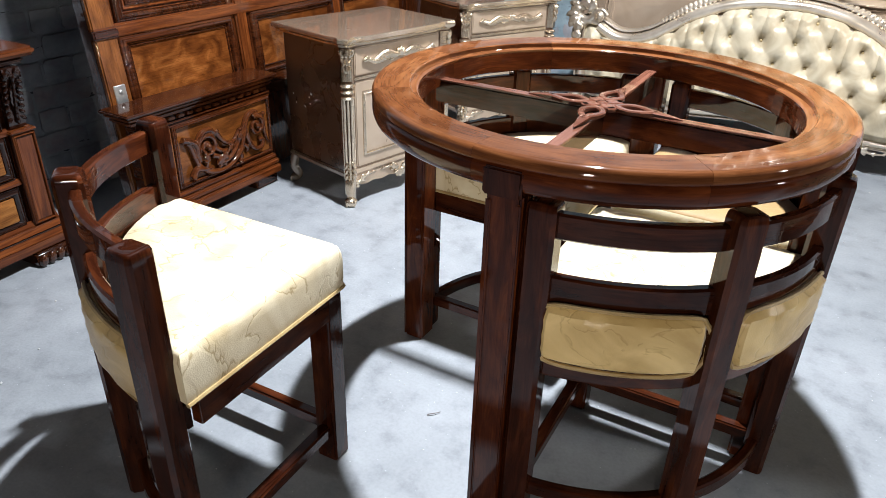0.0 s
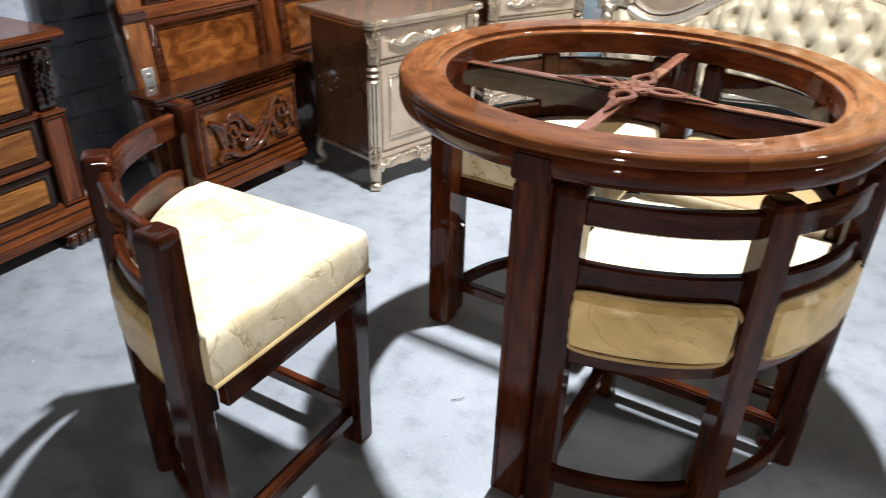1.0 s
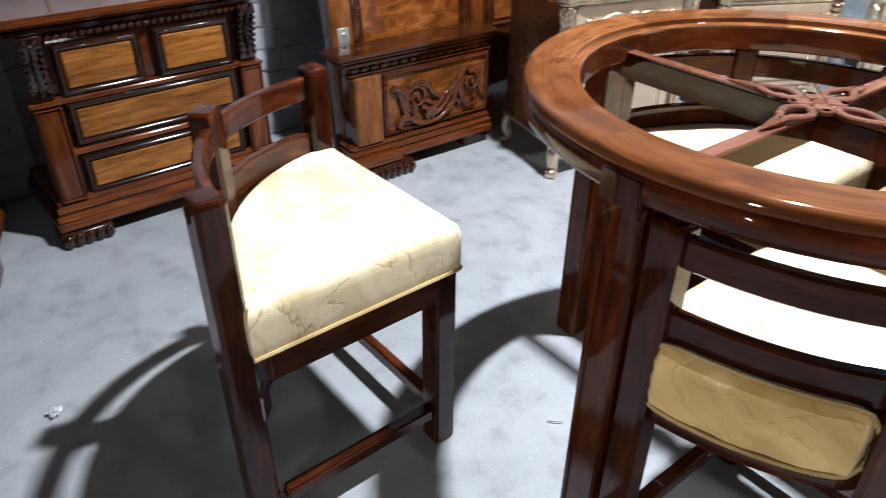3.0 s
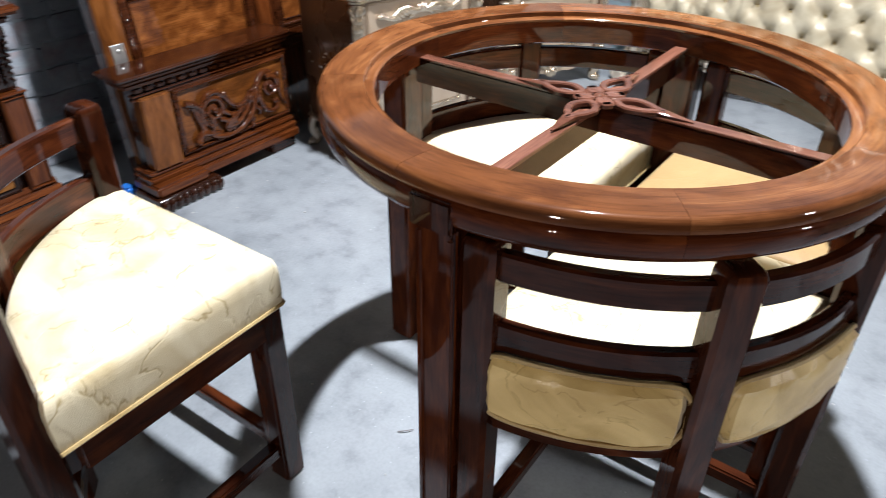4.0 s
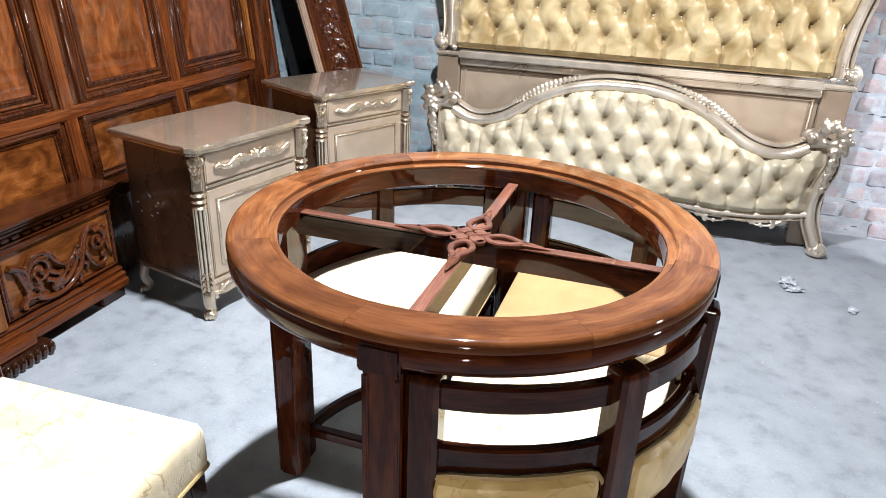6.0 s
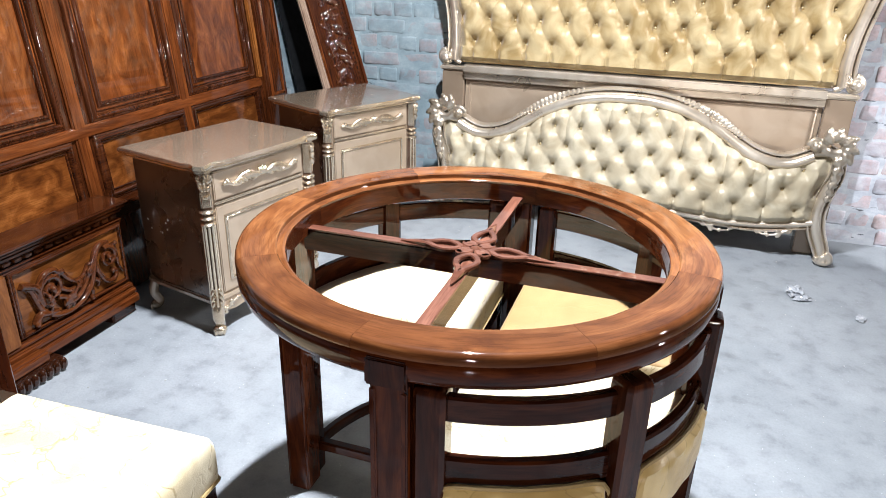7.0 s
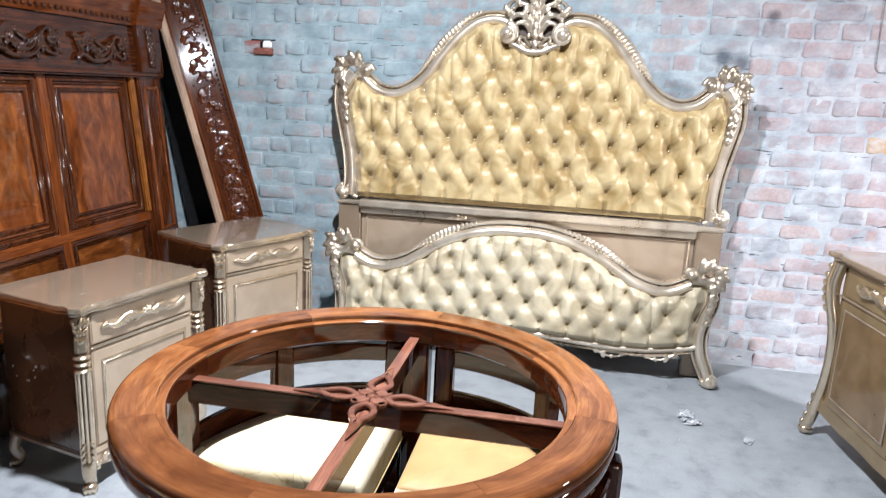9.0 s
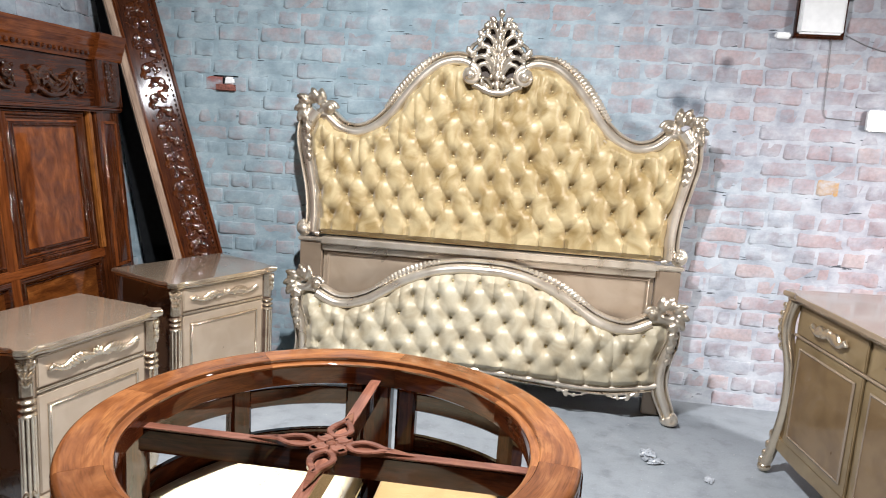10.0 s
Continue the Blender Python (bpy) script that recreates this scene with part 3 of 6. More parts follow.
def quarter_chair(label, m, seat_cloth, swell=0.030, splay=0.0):
    c = thing("quarter_chair", m, label, "chair", "quarter chairs of the round table")
    out = sector(0.458, 0.032)
    cx = sum(p[0] for p in out) / len(out)
    cy = sum(p[1] for p in out) / len(out)
    # cushion: straight sides, rolled top edge, gently domed
    bm = bmesh.new()
    rings = []
    for s, z in ((0.985, 0.436), (1.0, 0.440), (1.006, 0.462), (1.006, 0.500), (0.998, 0.515), (0.98, 0.526), (0.94, 0.533), (0.8, 0.538), (0.5, 0.542), (0.2, 0.544)):
        rings.append([bm.verts.new((cx + (x - cx) * s, cy + (y - cy) * s, z + 0.0016 * math.sin(31 * x + 17 * y + 9 * z))) for x, y in out])
    k = len(out)
    for A, B in zip(rings, rings[1:]):
        for j in range(k):
            bm.faces.new((A[j], A[(j + 1) % k], B[(j + 1) % k], B[j]))
    bm.faces.new(rings[-1])
    bm.faces.new(rings[0][::-1])
    seat = part("seat", bm, SEAT_SATIN_LIT, c, "padded seat in gold brocade, paled for lamp glare")
    if seat_cloth != SEAT_SATIN_LIT:
        seat.data.materials.append(seat_cloth)
        for f in seat.data.polygons:
            f.material_index = 1 if f.normal.z > 0.6 else 0
    edge = [Vector((cx + (x - cx) * 1.004, cy + (y - cy) * 1.004, 0.440)) for x, y in out]
    bm = bmesh.new()
    tube(bm, edge[:7], 0.004, 0.004, 6, 1, (0, 0, 1))
    tube(bm, [edge[0], edge[-1]], 0.004, 0.004, 6, 1, (0, 0, 1))
    part("piping", bm, CORD, seat)
    # padded panels that show between the posts on the curved back
    for a0, a1 in ((8.6, 42.4), (47.6, 81.4)):
        bm = bmesh.new()
        grid = []
        nu, nv = 16, 8
        for i in range(nu + 1):
            row = []
            for j in range(nv + 1):
                u, v = i / nu, j / nv
                ins = 0.10 * (abs(2 * v - 1) ** 4) * (abs(2 * u - 1) ** 5)
                a = radians(a0 + (a1 - a0) * (u + (0.5 - u) * ins * 1.2))
                edge_in = min(1.0, min(u, 1 - u) * 14, min(v, 1 - v) * 7)
                r = 0.464 + 0.020 * edge_in ** 0.5 + 0.0015 * math.sin(40 * a + 25 * v)
                row.append(bm.verts.new((r * math.cos(a), r * math.sin(a), 0.406 + 0.126 * (v + (0.5 - v) * ins))))
            grid.append(row)
        for i in range(nu):
            for j in range(nv):
                bm.faces.new((grid[i][j], grid[i + 1][j], grid[i + 1][j + 1], grid[i][j + 1]))
        bmesh.ops.recalc_face_normals(bm, faces=bm.faces[:])
        pad = part("back_pad", bulge(bm, swell), PAD_SATIN, c, "gold brocade pad")
        bm = bmesh.new()
        loop = []
        for u, v in [(i / 12, 0) for i in range(13)] + [(1, j / 4) for j in range(1, 5)] + [(1 - i / 12, 1) for i in range(1, 13)] + [(0, 1 - j / 4) for j in range(1, 4)]:
            ins = 0.10 * (abs(2 * v - 1) ** 4) * (abs(2 * u - 1) ** 5)
            a = radians(a0 + (a1 - a0) * (u + (0.5 - u) * ins * 1.2))
            loop.append(Vector((0.473 * math.cos(a), 0.473 * math.sin(a), 0.406 + 0.126 * (v + (0.5 - v) * ins))))
        tube(bm, loop + [loop[0]], 0.0042, 0.0042, 6, 1, (0, 0, 1))
        part("piping", bulge(bm, swell), CORD, pad)
    # frame
    part("side_apron", block(0.07, 0.430, 0.038, 0.060, 0.376, 0.440, 0.003), WOOD_DARK, c)
    part("side_apron", block(0.038, 0.060, 0.07, 0.430, 0.376, 0.440, 0.003), WOOD_DARK, c)
    part("curved_apron", bulge(revolve([(0.432, 0.364), (0.432, 0.412), (0.455, 0.412), (0.458, 0.408), (0.458, 0.368), (0.455, 0.364)], radians(8), radians(82), 30), swell), WOOD_DARK, c)
    rail = lambda z0, z1: [(0.446, z0 + 0.003), (0.446, z1 - 0.003), (0.449, z1), (0.461, z1), (0.465, z1 - 0.004), (0.465, z0 + 0.004), (0.461, z0), (0.449, z0)]
    part("back_rail", bulge(revolve(rail(0.646, 0.694), radians(8), radians(82), 34), swell), WOOD_DARK, c)
    part("back_rail", bulge(revolve(rail(0.524, 0.578), radians(8), radians(82), 34), swell), WOOD_DARK, c)
    part("foot_rail", bulge(revolve([(0.438, 0.062), (0.438, 0.088), (0.442, 0.092), (0.456, 0.092), (0.460, 0.088), (0.460, 0.062)], radians(8), radians(82), 30), swell), WOOD_DARK, c)
    for a in (0, 1):
        bm = round_post(0.050, 0.050, 0.712, 0.452, 0.062)
        p = part("back_post", bm, WOOD_DARK, c, axis=2)
        if a:
            p.matrix_local = Matrix(((0, 1, 0, splay * 0.6), (1, 0, 0, splay), (0, 0, 1, 0), (0, 0, 0, 1)))
    bm = round_post(0.048, 0.052, 0.718, 0.477 * (0.970 + swell), 0)
    part("middle_post", bm, WOOD_DARK, c, axis=2).matrix_local = Matrix.Rotation(radians(45), 4, "Z")
    part("front_leg", box(bmesh.new(), (0.050, 0.050, 0.436), (0.062, 0.062, 0.218), 0.005), WOOD_DARK, c, axis=2)
    part("stretcher", block(0.085, 0.430, 0.048, 0.074, 0.070, 0.100, 0.004), WOOD_DARK, c)
    part("stretcher", block(0.048, 0.074, 0.085, 0.430, 0.070, 0.100, 0.004), WOOD_DARK, c)
    return c


round_table()
quarter_chair("quarter-round dark rosewood chair with gold seat tucked under the table", pose(-0.007, -0.008, 0, 0, 0, -89) @ Matrix.Diagonal((1.0, 1.062, 1.0, 1.0)), SEAT_SATIN_LIT)
quarter_chair("quarter-round dark rosewood chair with a darker tan seat top tucked under the table", pose(0.015, -0.016, 0, 0, 0, 0), TAN_TOP)
quarter_chair("quarter-round dark rosewood chair with gold seat tucked under the table", pose(0.006, -0.022, 0, 0, 0, 90), SEAT_SATIN_LIT)
quarter_chair("quarter-round dark rosewood chair pulled out from the table", pose(-0.290, -0.463, 0, 0, 0, 182) @ Matrix.Diagonal((1.06, 0.975, 1.0, 1.0)), SEAT_SATIN_LIT, 0.052, 0.019)


# ---- champagne bedroom furniture ----
def garland(bm, w, y, z, h):
    """A carved swag of that width and height: an upright shell between two twisted leaf sprays that end in a rounded bud."""
    for i in range(5):
        a = radians(90 + 32 * (i - 2))
        blob(bm, (0.30 * h * math.cos(a), y - 0.008, z - 0.10 * h + 0.34 * h * math.sin(a)), (h * 0.34, h * 0.20, h * 0.11), Euler((0, -a, 0)).to_matrix(), 8, 6)
    for k in (1, -1):
        for i in range(12):
            f = i / 11
            x = (0.075 + 0.385 * f) * w
            lift = 0.18 * math.sin(math.pi * 2.0 * f + 0.4) + 0.06 * f
            big = 0.34 + 0.20 * math.sin(math.pi * min(1.0, f * 1.5)) - 0.08 * f
            blob(bm, (k * x, y - 0.007, z + lift * h), (h * big, h * 0.24, h * 0.135), Euler((0, -k * (0.95 - 0.35 * math.sin(5 * f)), 0)).to_matrix(), 8, 6)
        blob(bm, (k * 0.470 * w, y - 0.006, z + 0.08 * h), (h * 0.34, h * 0.20, h * 0.17), Euler((0, k * 0.2, 0)).to_matrix(), 8, 6)
        blob(bm, (k * 0.110 * w, y - 0.006, z - 0.16 * h), (h * 0.36, h * 0.18, h * 0.13), Euler((0, k * 0.35, 0)).to_matrix(), 8, 6)


def shaped_top(w, d, z0, z1, ear):
    """A table top with rounded ears over the front corners, and a stepped ogee edge."""
    x, f, b = w / 2, -d / 2, d / 2
    side = [(-x, b), (-x, f + ear * 1.9), (-x + 0.010, f + ear * 1.45), (-x + 0.006, f + ear * 1.05), (-x - 0.004, f + ear * 0.6), (-x + 0.004, f + 0.012), (-x + 0.020, f - 0.004),
            (-x + ear * 0.7, f + 0.002), (-x + ear * 1.1, f + 0.012), (-x + ear * 1.5, f + 0.012), (-x + ear * 2.1, f)]
    out = side + [(-px, py) for px, py in side[::-1]]
    bm = bmesh.new()
    rings = []
    for s, z in ((-0.016, z0), (-0.016, z0 + 0.006), (-0.006, z0 + 0.010), (0.0, z0 + 0.016), (0.0, z1 - 0.006), (-0.003, z1 - 0.001), (-0.008, z1)):
        ring = []
        for px, py in out:
            ring.append(bm.verts.new((px + s * (1 if px > 0 else -1), py + s * (1 if py > 0 else -1), z)))
        rings.append(ring)
    k = len(out)
    for A, B in zip(rings, rings[1:]):
        for j in range(k):
            bm.faces.new((A[j], A[(j + 1) % k], B[(j + 1) % k], B[j]))
    bm.faces.new(rings[-1])
    bm.faces.new(rings[0][::-1])
    bmesh.ops.recalc_face_normals(bm, faces=bm.faces[:])
    return bm


def frame_moulding(x0, x1, z0, z1, y, w=0.012, h=0.010, bm=None):
    """A mitred raised frame on an upright front."""
    bm = bm or bmesh.new()
    pts = [Vector((x0, y, z0)), Vector((x1, y, z0)), Vector((x1, y, z1)), Vector((x0, y, z1))]
    prof = [(-1.0, 0.0), (-0.97, 0.36), (-0.84, 0.70), (-0.62, 0.92), (-0.34, 1.0), (-0.06, 0.92), (0.14, 0.74), (0.30, 0.62), (0.52, 0.60), (0.76, 0.50), (0.94, 0.28), (1.0, 0.0)]
    rings = []
    for i, p in enumerate(pts):
        cx, cz = (x0 + x1) / 2, (z0 + z1) / 2
        sx, sz = (1 if p.x > cx else -1), (1 if p.z > cz else -1)
        rings.append([bm.verts.new((p.x + sx * a * w / 2, y - b * h, p.z + sz * a * w / 2)) for a, b in prof])
    m = len(prof)
    for i in range(4):
        A, B = rings[i], rings[(i + 1) % 4]
        for j in range(m):
            bm.faces.new((A[j], A[(j + 1) % m], B[(j + 1) % m], B[j]))
    bmesh.ops.recalc_face_normals(bm, faces=bm.faces[:])
    return bm


def prism(profile, x0, x1):
    """A straight moulding: a (y, z) section drawn out from x0 to x1."""
    bm = bmesh.new()
    ends = [[bm.verts.new((x, y, z)) for y, z in profile] for x in (x0, x1)]
    m = len(profile)
    for j in range(m):
        bm.faces.new((ends[0][j], ends[0][(j + 1) % m], ends[1][(j + 1) % m], ends[1][j]))
    bm.faces.new(ends[0])
    bm.faces.new(ends[1][::-1])
    bmesh.ops.recalc_face_normals(bm, faces=bm.faces[:])
    return bm


def ovolo(x0, x1, y, z, out, up):
    """A softly rounded strip in the corner over a ledge."""
    n = 6
    curve = [(y - out * (1 - i / n) ** 1.15, z + up * (i / n) ** 0.9) for i in range(n + 1)]
    return prism([(y, z)] + curve, x0, x1)


def ridged_frame(x0, x1, z0, z1, y, w, h):
    """A mitred frame with a soft ridge between two sloping faces and a fine bead on either side."""
    bm = bmesh.new()
    prof = [(-0.5, 0.0), (-0.5, 0.22), (-0.47, 0.34), (-0.44, 0.34), (-0.42, 0.20), (-0.33, 0.45), (-0.24, 0.66), (-0.15, 0.83), (-0.06, 0.96), (0.0, 1.0),
            (0.06, 0.96), (0.15, 0.83), (0.24, 0.67), (0.33, 0.48), (0.41, 0.28), (0.43, 0.40), (0.46, 0.42), (0.49, 0.32), (0.5, 0.0)]
    cx, cz = (x0 + x1) / 2, (z0 + z1) / 2
    rings = []
    for px, pz in ((x0, z0), (x1, z0), (x1, z1), (x0, z1)):
        sx, sz = (1 if px > cx else -1), (1 if pz > cz else -1)
        rings.append([bm.verts.new((px - sx * a * w, y - b * h, pz - sz * a * w)) for a, b in prof])
    m = len(prof)
    for i in range(4):
        A, B = rings[i], rings[(i + 1) % 4]
        for j in range(m):
            bm.faces.new((A[j], A[(j + 1) % m], B[(j + 1) % m], B[j]))
    bmesh.ops.recalc_face_normals(bm, faces=bm.faces[:])
    return bm


def cabriole(bm, x, y, h, out_x, out_y, r=0.024):
    """A short curved leg with a scroll foot."""
    s = [(0.0, h), (0.010, h * 0.75), (0.012, h * 0.5), (0.0, h * 0.25), (0.006, 0.018)]
    path = smooth_path([(x + out_x * a, y + out_y * a, z) for a, z in s], 4)
    tube(bm, path, r, r * 0.72, 10, 1, (0.3, 1, 0))
    blob(bm, (x + out_x * 0.010, y + out_y * 0.010, 0.018), (r * 1.05, r * 1.05, 0.018), None, 10, 8)
    for k in (-1, 0, 1):
        blob(bm, (x + out_x * 0.022 + out_y * k * 0.010, y + out_y * 0.022 - out_x * k * 0.010, 0.014), (0.008, 0.008, 0.013))


def fluted_post(z0, z1, r=0.026):
    """A half-round corner post with flutes, collars and a leafy cap, standing at the origin and facing -y."""
    bm = bmesh.new()
    mid = z0 + 0.64 * (z1 - z0)
    for i in range(5):
        a = radians(-90 + 42 * (i - 2))
        at = Vector((r * 0.78 * math.cos(a), r * 0.78 * math.sin(a), 0))
        tube(bm, [at + Vector((0, 0, z0)), at + Vector((0, 0, mid))], r * 0.21, r * 0.22, 8)
    for dz in (0.0, 0.022, 0.044):
        blob(bm, (0, 0, z0 + (z1 - z0) * 0.63 + dz), (r * 1.12, r * 1.12, 0.011), None, 14, 6)
    top = z0 + (z1 - z0) * 0.63 + 0.056
    box(bm, (r * 1.5, r * 1.5, z1 - top), (0, 0, (z1 + top) / 2), 0.006)
    for k in (-1, 0, 1):
        for j in range(3):
            w = 1 - 0.22 * j
            blob(bm, (k * r * 0.72 * w, -r * 0.8, z1 - 0.022 - 0.026 * j), (r * 0.34 * w, r * 0.36, 0.017), Euler((0, k * 0.5, 0)).to_matrix(), 7, 5)
    for k in (-1, 0, 1):
        for j in range(3):
            blob(bm, (k * r * 0.55, -r * 0.72, z0 + 0.012 + 0.022 * j), (r * 0.3, r * 0.32, 0.016), Euler((0, -k * 0.4, 0)).to_matrix(), 7, 5)
    return bm


def scalloped_rail(w, z_top, z_edge, z_mid, y, thick=0.02):
    """A lower rail whose under edge dips at the middle and the ends."""
    bm = bmesh.new()
    n = 24
    rows = []
    for i in range(n + 1):
        u = i / n
        x = -w / 2 + w * u
        e = abs(2 * u - 1)
        z = z_mid + (z_edge - z_mid) * e ** 2 + 0.020 * math.sin(math.pi * min(1, e * 1.35)) - 0.012 * math.exp(-((e - 0.42) / 0.12) ** 2)
        rows.append([bm.verts.new(c) for c in ((x, y, z), (x, y, z_top), (x, y + thick, z_top), (x, y + thick, z))])
    for A, B in zip(rows, rows[1:]):
        for j in range(4):
            bm.faces.new((A[j], A[(j + 1) % 4], B[(j + 1) % 4], B[j]))
    bm.faces.new(rows[0][::-1])
    bm.faces.new(rows[-1])
    bmesh.ops.recalc_face_normals(bm, faces=bm.faces[:])
    return bm


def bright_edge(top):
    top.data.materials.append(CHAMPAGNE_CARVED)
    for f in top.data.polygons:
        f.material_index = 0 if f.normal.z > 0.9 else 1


def nightstand(m, label):
    t = thing("nightstand", m, label, "nightstand", "champagne nightstands")
    w, d, h = 0.545, 0.42, 0.632
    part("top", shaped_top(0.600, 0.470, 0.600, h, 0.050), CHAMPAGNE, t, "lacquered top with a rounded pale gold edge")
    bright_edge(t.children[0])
    part("carcass", block(-w / 2 + 0.012, w / 2 - 0.012, -d / 2 + 0.020, d / 2, 0.125, 0.601, 0.004), CHAMPAGNE, t)
    for k in (1, -1):
        part("side_panel", block(k * (w / 2 - 0.011) - 0.003, k * (w / 2 - 0.011) + 0.003, -d / 2 + 0.045, d / 2 - 0.006, 0.136, 0.597, 0.001), BROWN_LACQUER, t, "dark brown lacquered side")
    part("base_moulding", block(-w / 2, w / 2, -d / 2 + 0.006, d / 2 + 0.004, 0.112, 0.134, 0.006), CHAMPAGNE, t)
    f = -d / 2 + 0.018
    drawer = part("drawer_front", block(-w / 2 + 0.050, w / 2 - 0.050, f - 0.010, f + 0.004, 0.492, 0.590, 0.004), CHAMPAGNE_PALE, t)
    bm = bmesh.new()
    garland(bm, 0.37, f - 0.012, 0.542, 0.054)
    part("carved_handle", bm, CHAMPAGNE_CARVED, drawer, "pale gold carved swag", grain=0.0022)
    part("drawer_bead", block(-w / 2 + 0.046, w / 2 - 0.046, f - 0.012, f + 0.003, 0.476, 0.486, 0.004), CHAMPAGNE_CARVED, t)
    door = part("door", block(-w / 2 + 0.050, w / 2 - 0.050, f - 0.008, f + 0.004, 0.150, 0.470, 0.004), CHAMPAGNE_PALE, t)
    part("panel_moulding", frame_moulding(-w / 2 + 0.088, w / 2 - 0.088, 0.195, 0.428, f - 0.0075, 0.013, 0.010), CHAMPAGNE_CARVED, door)
    part("raised_panel", block(-w / 2 + 0.094, w / 2 - 0.094, f - 0.0105, f - 0.006, 0.201, 0.422, 0.003), CHAMPAGNE_PALE, door)
    for k in (1, -1):
        p = part("corner_post", fluted_post(0.115, 0.600), CHAMPAGNE_CARVED, t, "fluted pale gold post with a leafy cap", axis=2)
        p.matrix_local = pose(k * (w / 2 - 0.014), -d / 2 + 0.014, 0, 0, 0, k * 35)
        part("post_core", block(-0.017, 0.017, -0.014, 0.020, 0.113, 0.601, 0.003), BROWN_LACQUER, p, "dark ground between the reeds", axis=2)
    rail = part("scalloped_rail", scalloped_rail(w - 0.06, 0.140, 0.085, 0.062, f - 0.012), CHAMPAGNE_PALE, t)
    bm = bmesh.new()
    for i in range(5):
        a = radians(200 + 35 * i)
        blob(bm, (0.020 * math.cos(a), f - 0.016, 0.092 + 0.020 * math.sin(a)), (0.010, 0.008, 0.019), Euler((0, math.pi / 2 - a, 0)).to_matrix(), 7, 5)
    for k in (1, -1):
        leaf(bm, (k * 0.02, 0.098), (k * 0.11, 0.112), 0.040, f - 0.014, 0.008, 4, 0.3 * k)
        leaf(bm, (k * 0.235, 0.086), (k * 0.13, 0.112), 0.038, f - 0.014, 0.008, 4, -0.3 * k)
    part("shell_carving", bm, CHAMPAGNE_CARVED, rail, "pale gold shell and leaves", grain=0.0025)
    for k in (1, -1):
        for e in (1, -1):
            bm = bmesh.new()
            cabriole(bm, k * (w / 2 - 0.022), e * (d / 2 - 0.024), 0.125, k, e, 0.026 if e < 0 else 0.022)
            part("foot", bm, CHAMPAGNE_CARVED if e < 0 else CHAMPAGNE, t, axis=2)
    return t


first_stand = nightstand(pose(-1.229, 0.852, 0, 0, 0, 76.6) @ Matrix.Diagonal((0.981, 0.915, 1.030, 1.0)), "champagne lacquered nightstand with pale gold carved drawer, before the walnut panels")
nightstand(pose(-1.205, 1.850, 0, 0, 0, 64) @ Matrix.Diagonal((1.025, 0.965, 1.014, 1.0)), "champagne lacquered nightstand with pale gold carving, in the room's corner")


def paint_splashes(stand):
    """Small white spots dried on the dark side, towards its back."""
    rnd = random.Random(7)
    for _ in range(7):
        bm = bmesh.new()
        r = rnd.uniform(0.0025, 0.005)
        blob(bm, (-0.5455 / 2 + 0.008, rnd.uniform(0.03, 0.17), rnd.uniform(0.33, 0.40)), (0.001, r * rnd.uniform(0.8, 1.5), r), None, 8, 5)
        part("paint_spot", bm, WHITE_PLASTIC, stand, "dried white paint spot")


paint_splashes(first_stand)


def inside(x, z, poly):
    hit = False
    for i in range(len(poly)):
        (x0, z0), (x1, z1) = poly[i - 1], poly[i]
        if (z0 > z) != (z1 > z) and x < x0 + (z - z0) / (z1 - z0) * (x1 - x0):
            hit = not hit
    return hit


def edge_gap(x, z, poly):
    best = 9.0
    p = Vector((x, z))
    for i in range(len(poly)):
        a, b = Vector(poly[i - 1]), Vector(poly[i])
        d = b - a
        if d.length > 1e-6:
            s = max(0, min(1, (p - a).dot(d) / d.length_squared))
            best = min(best, (p - a - d * s).length)
    return best


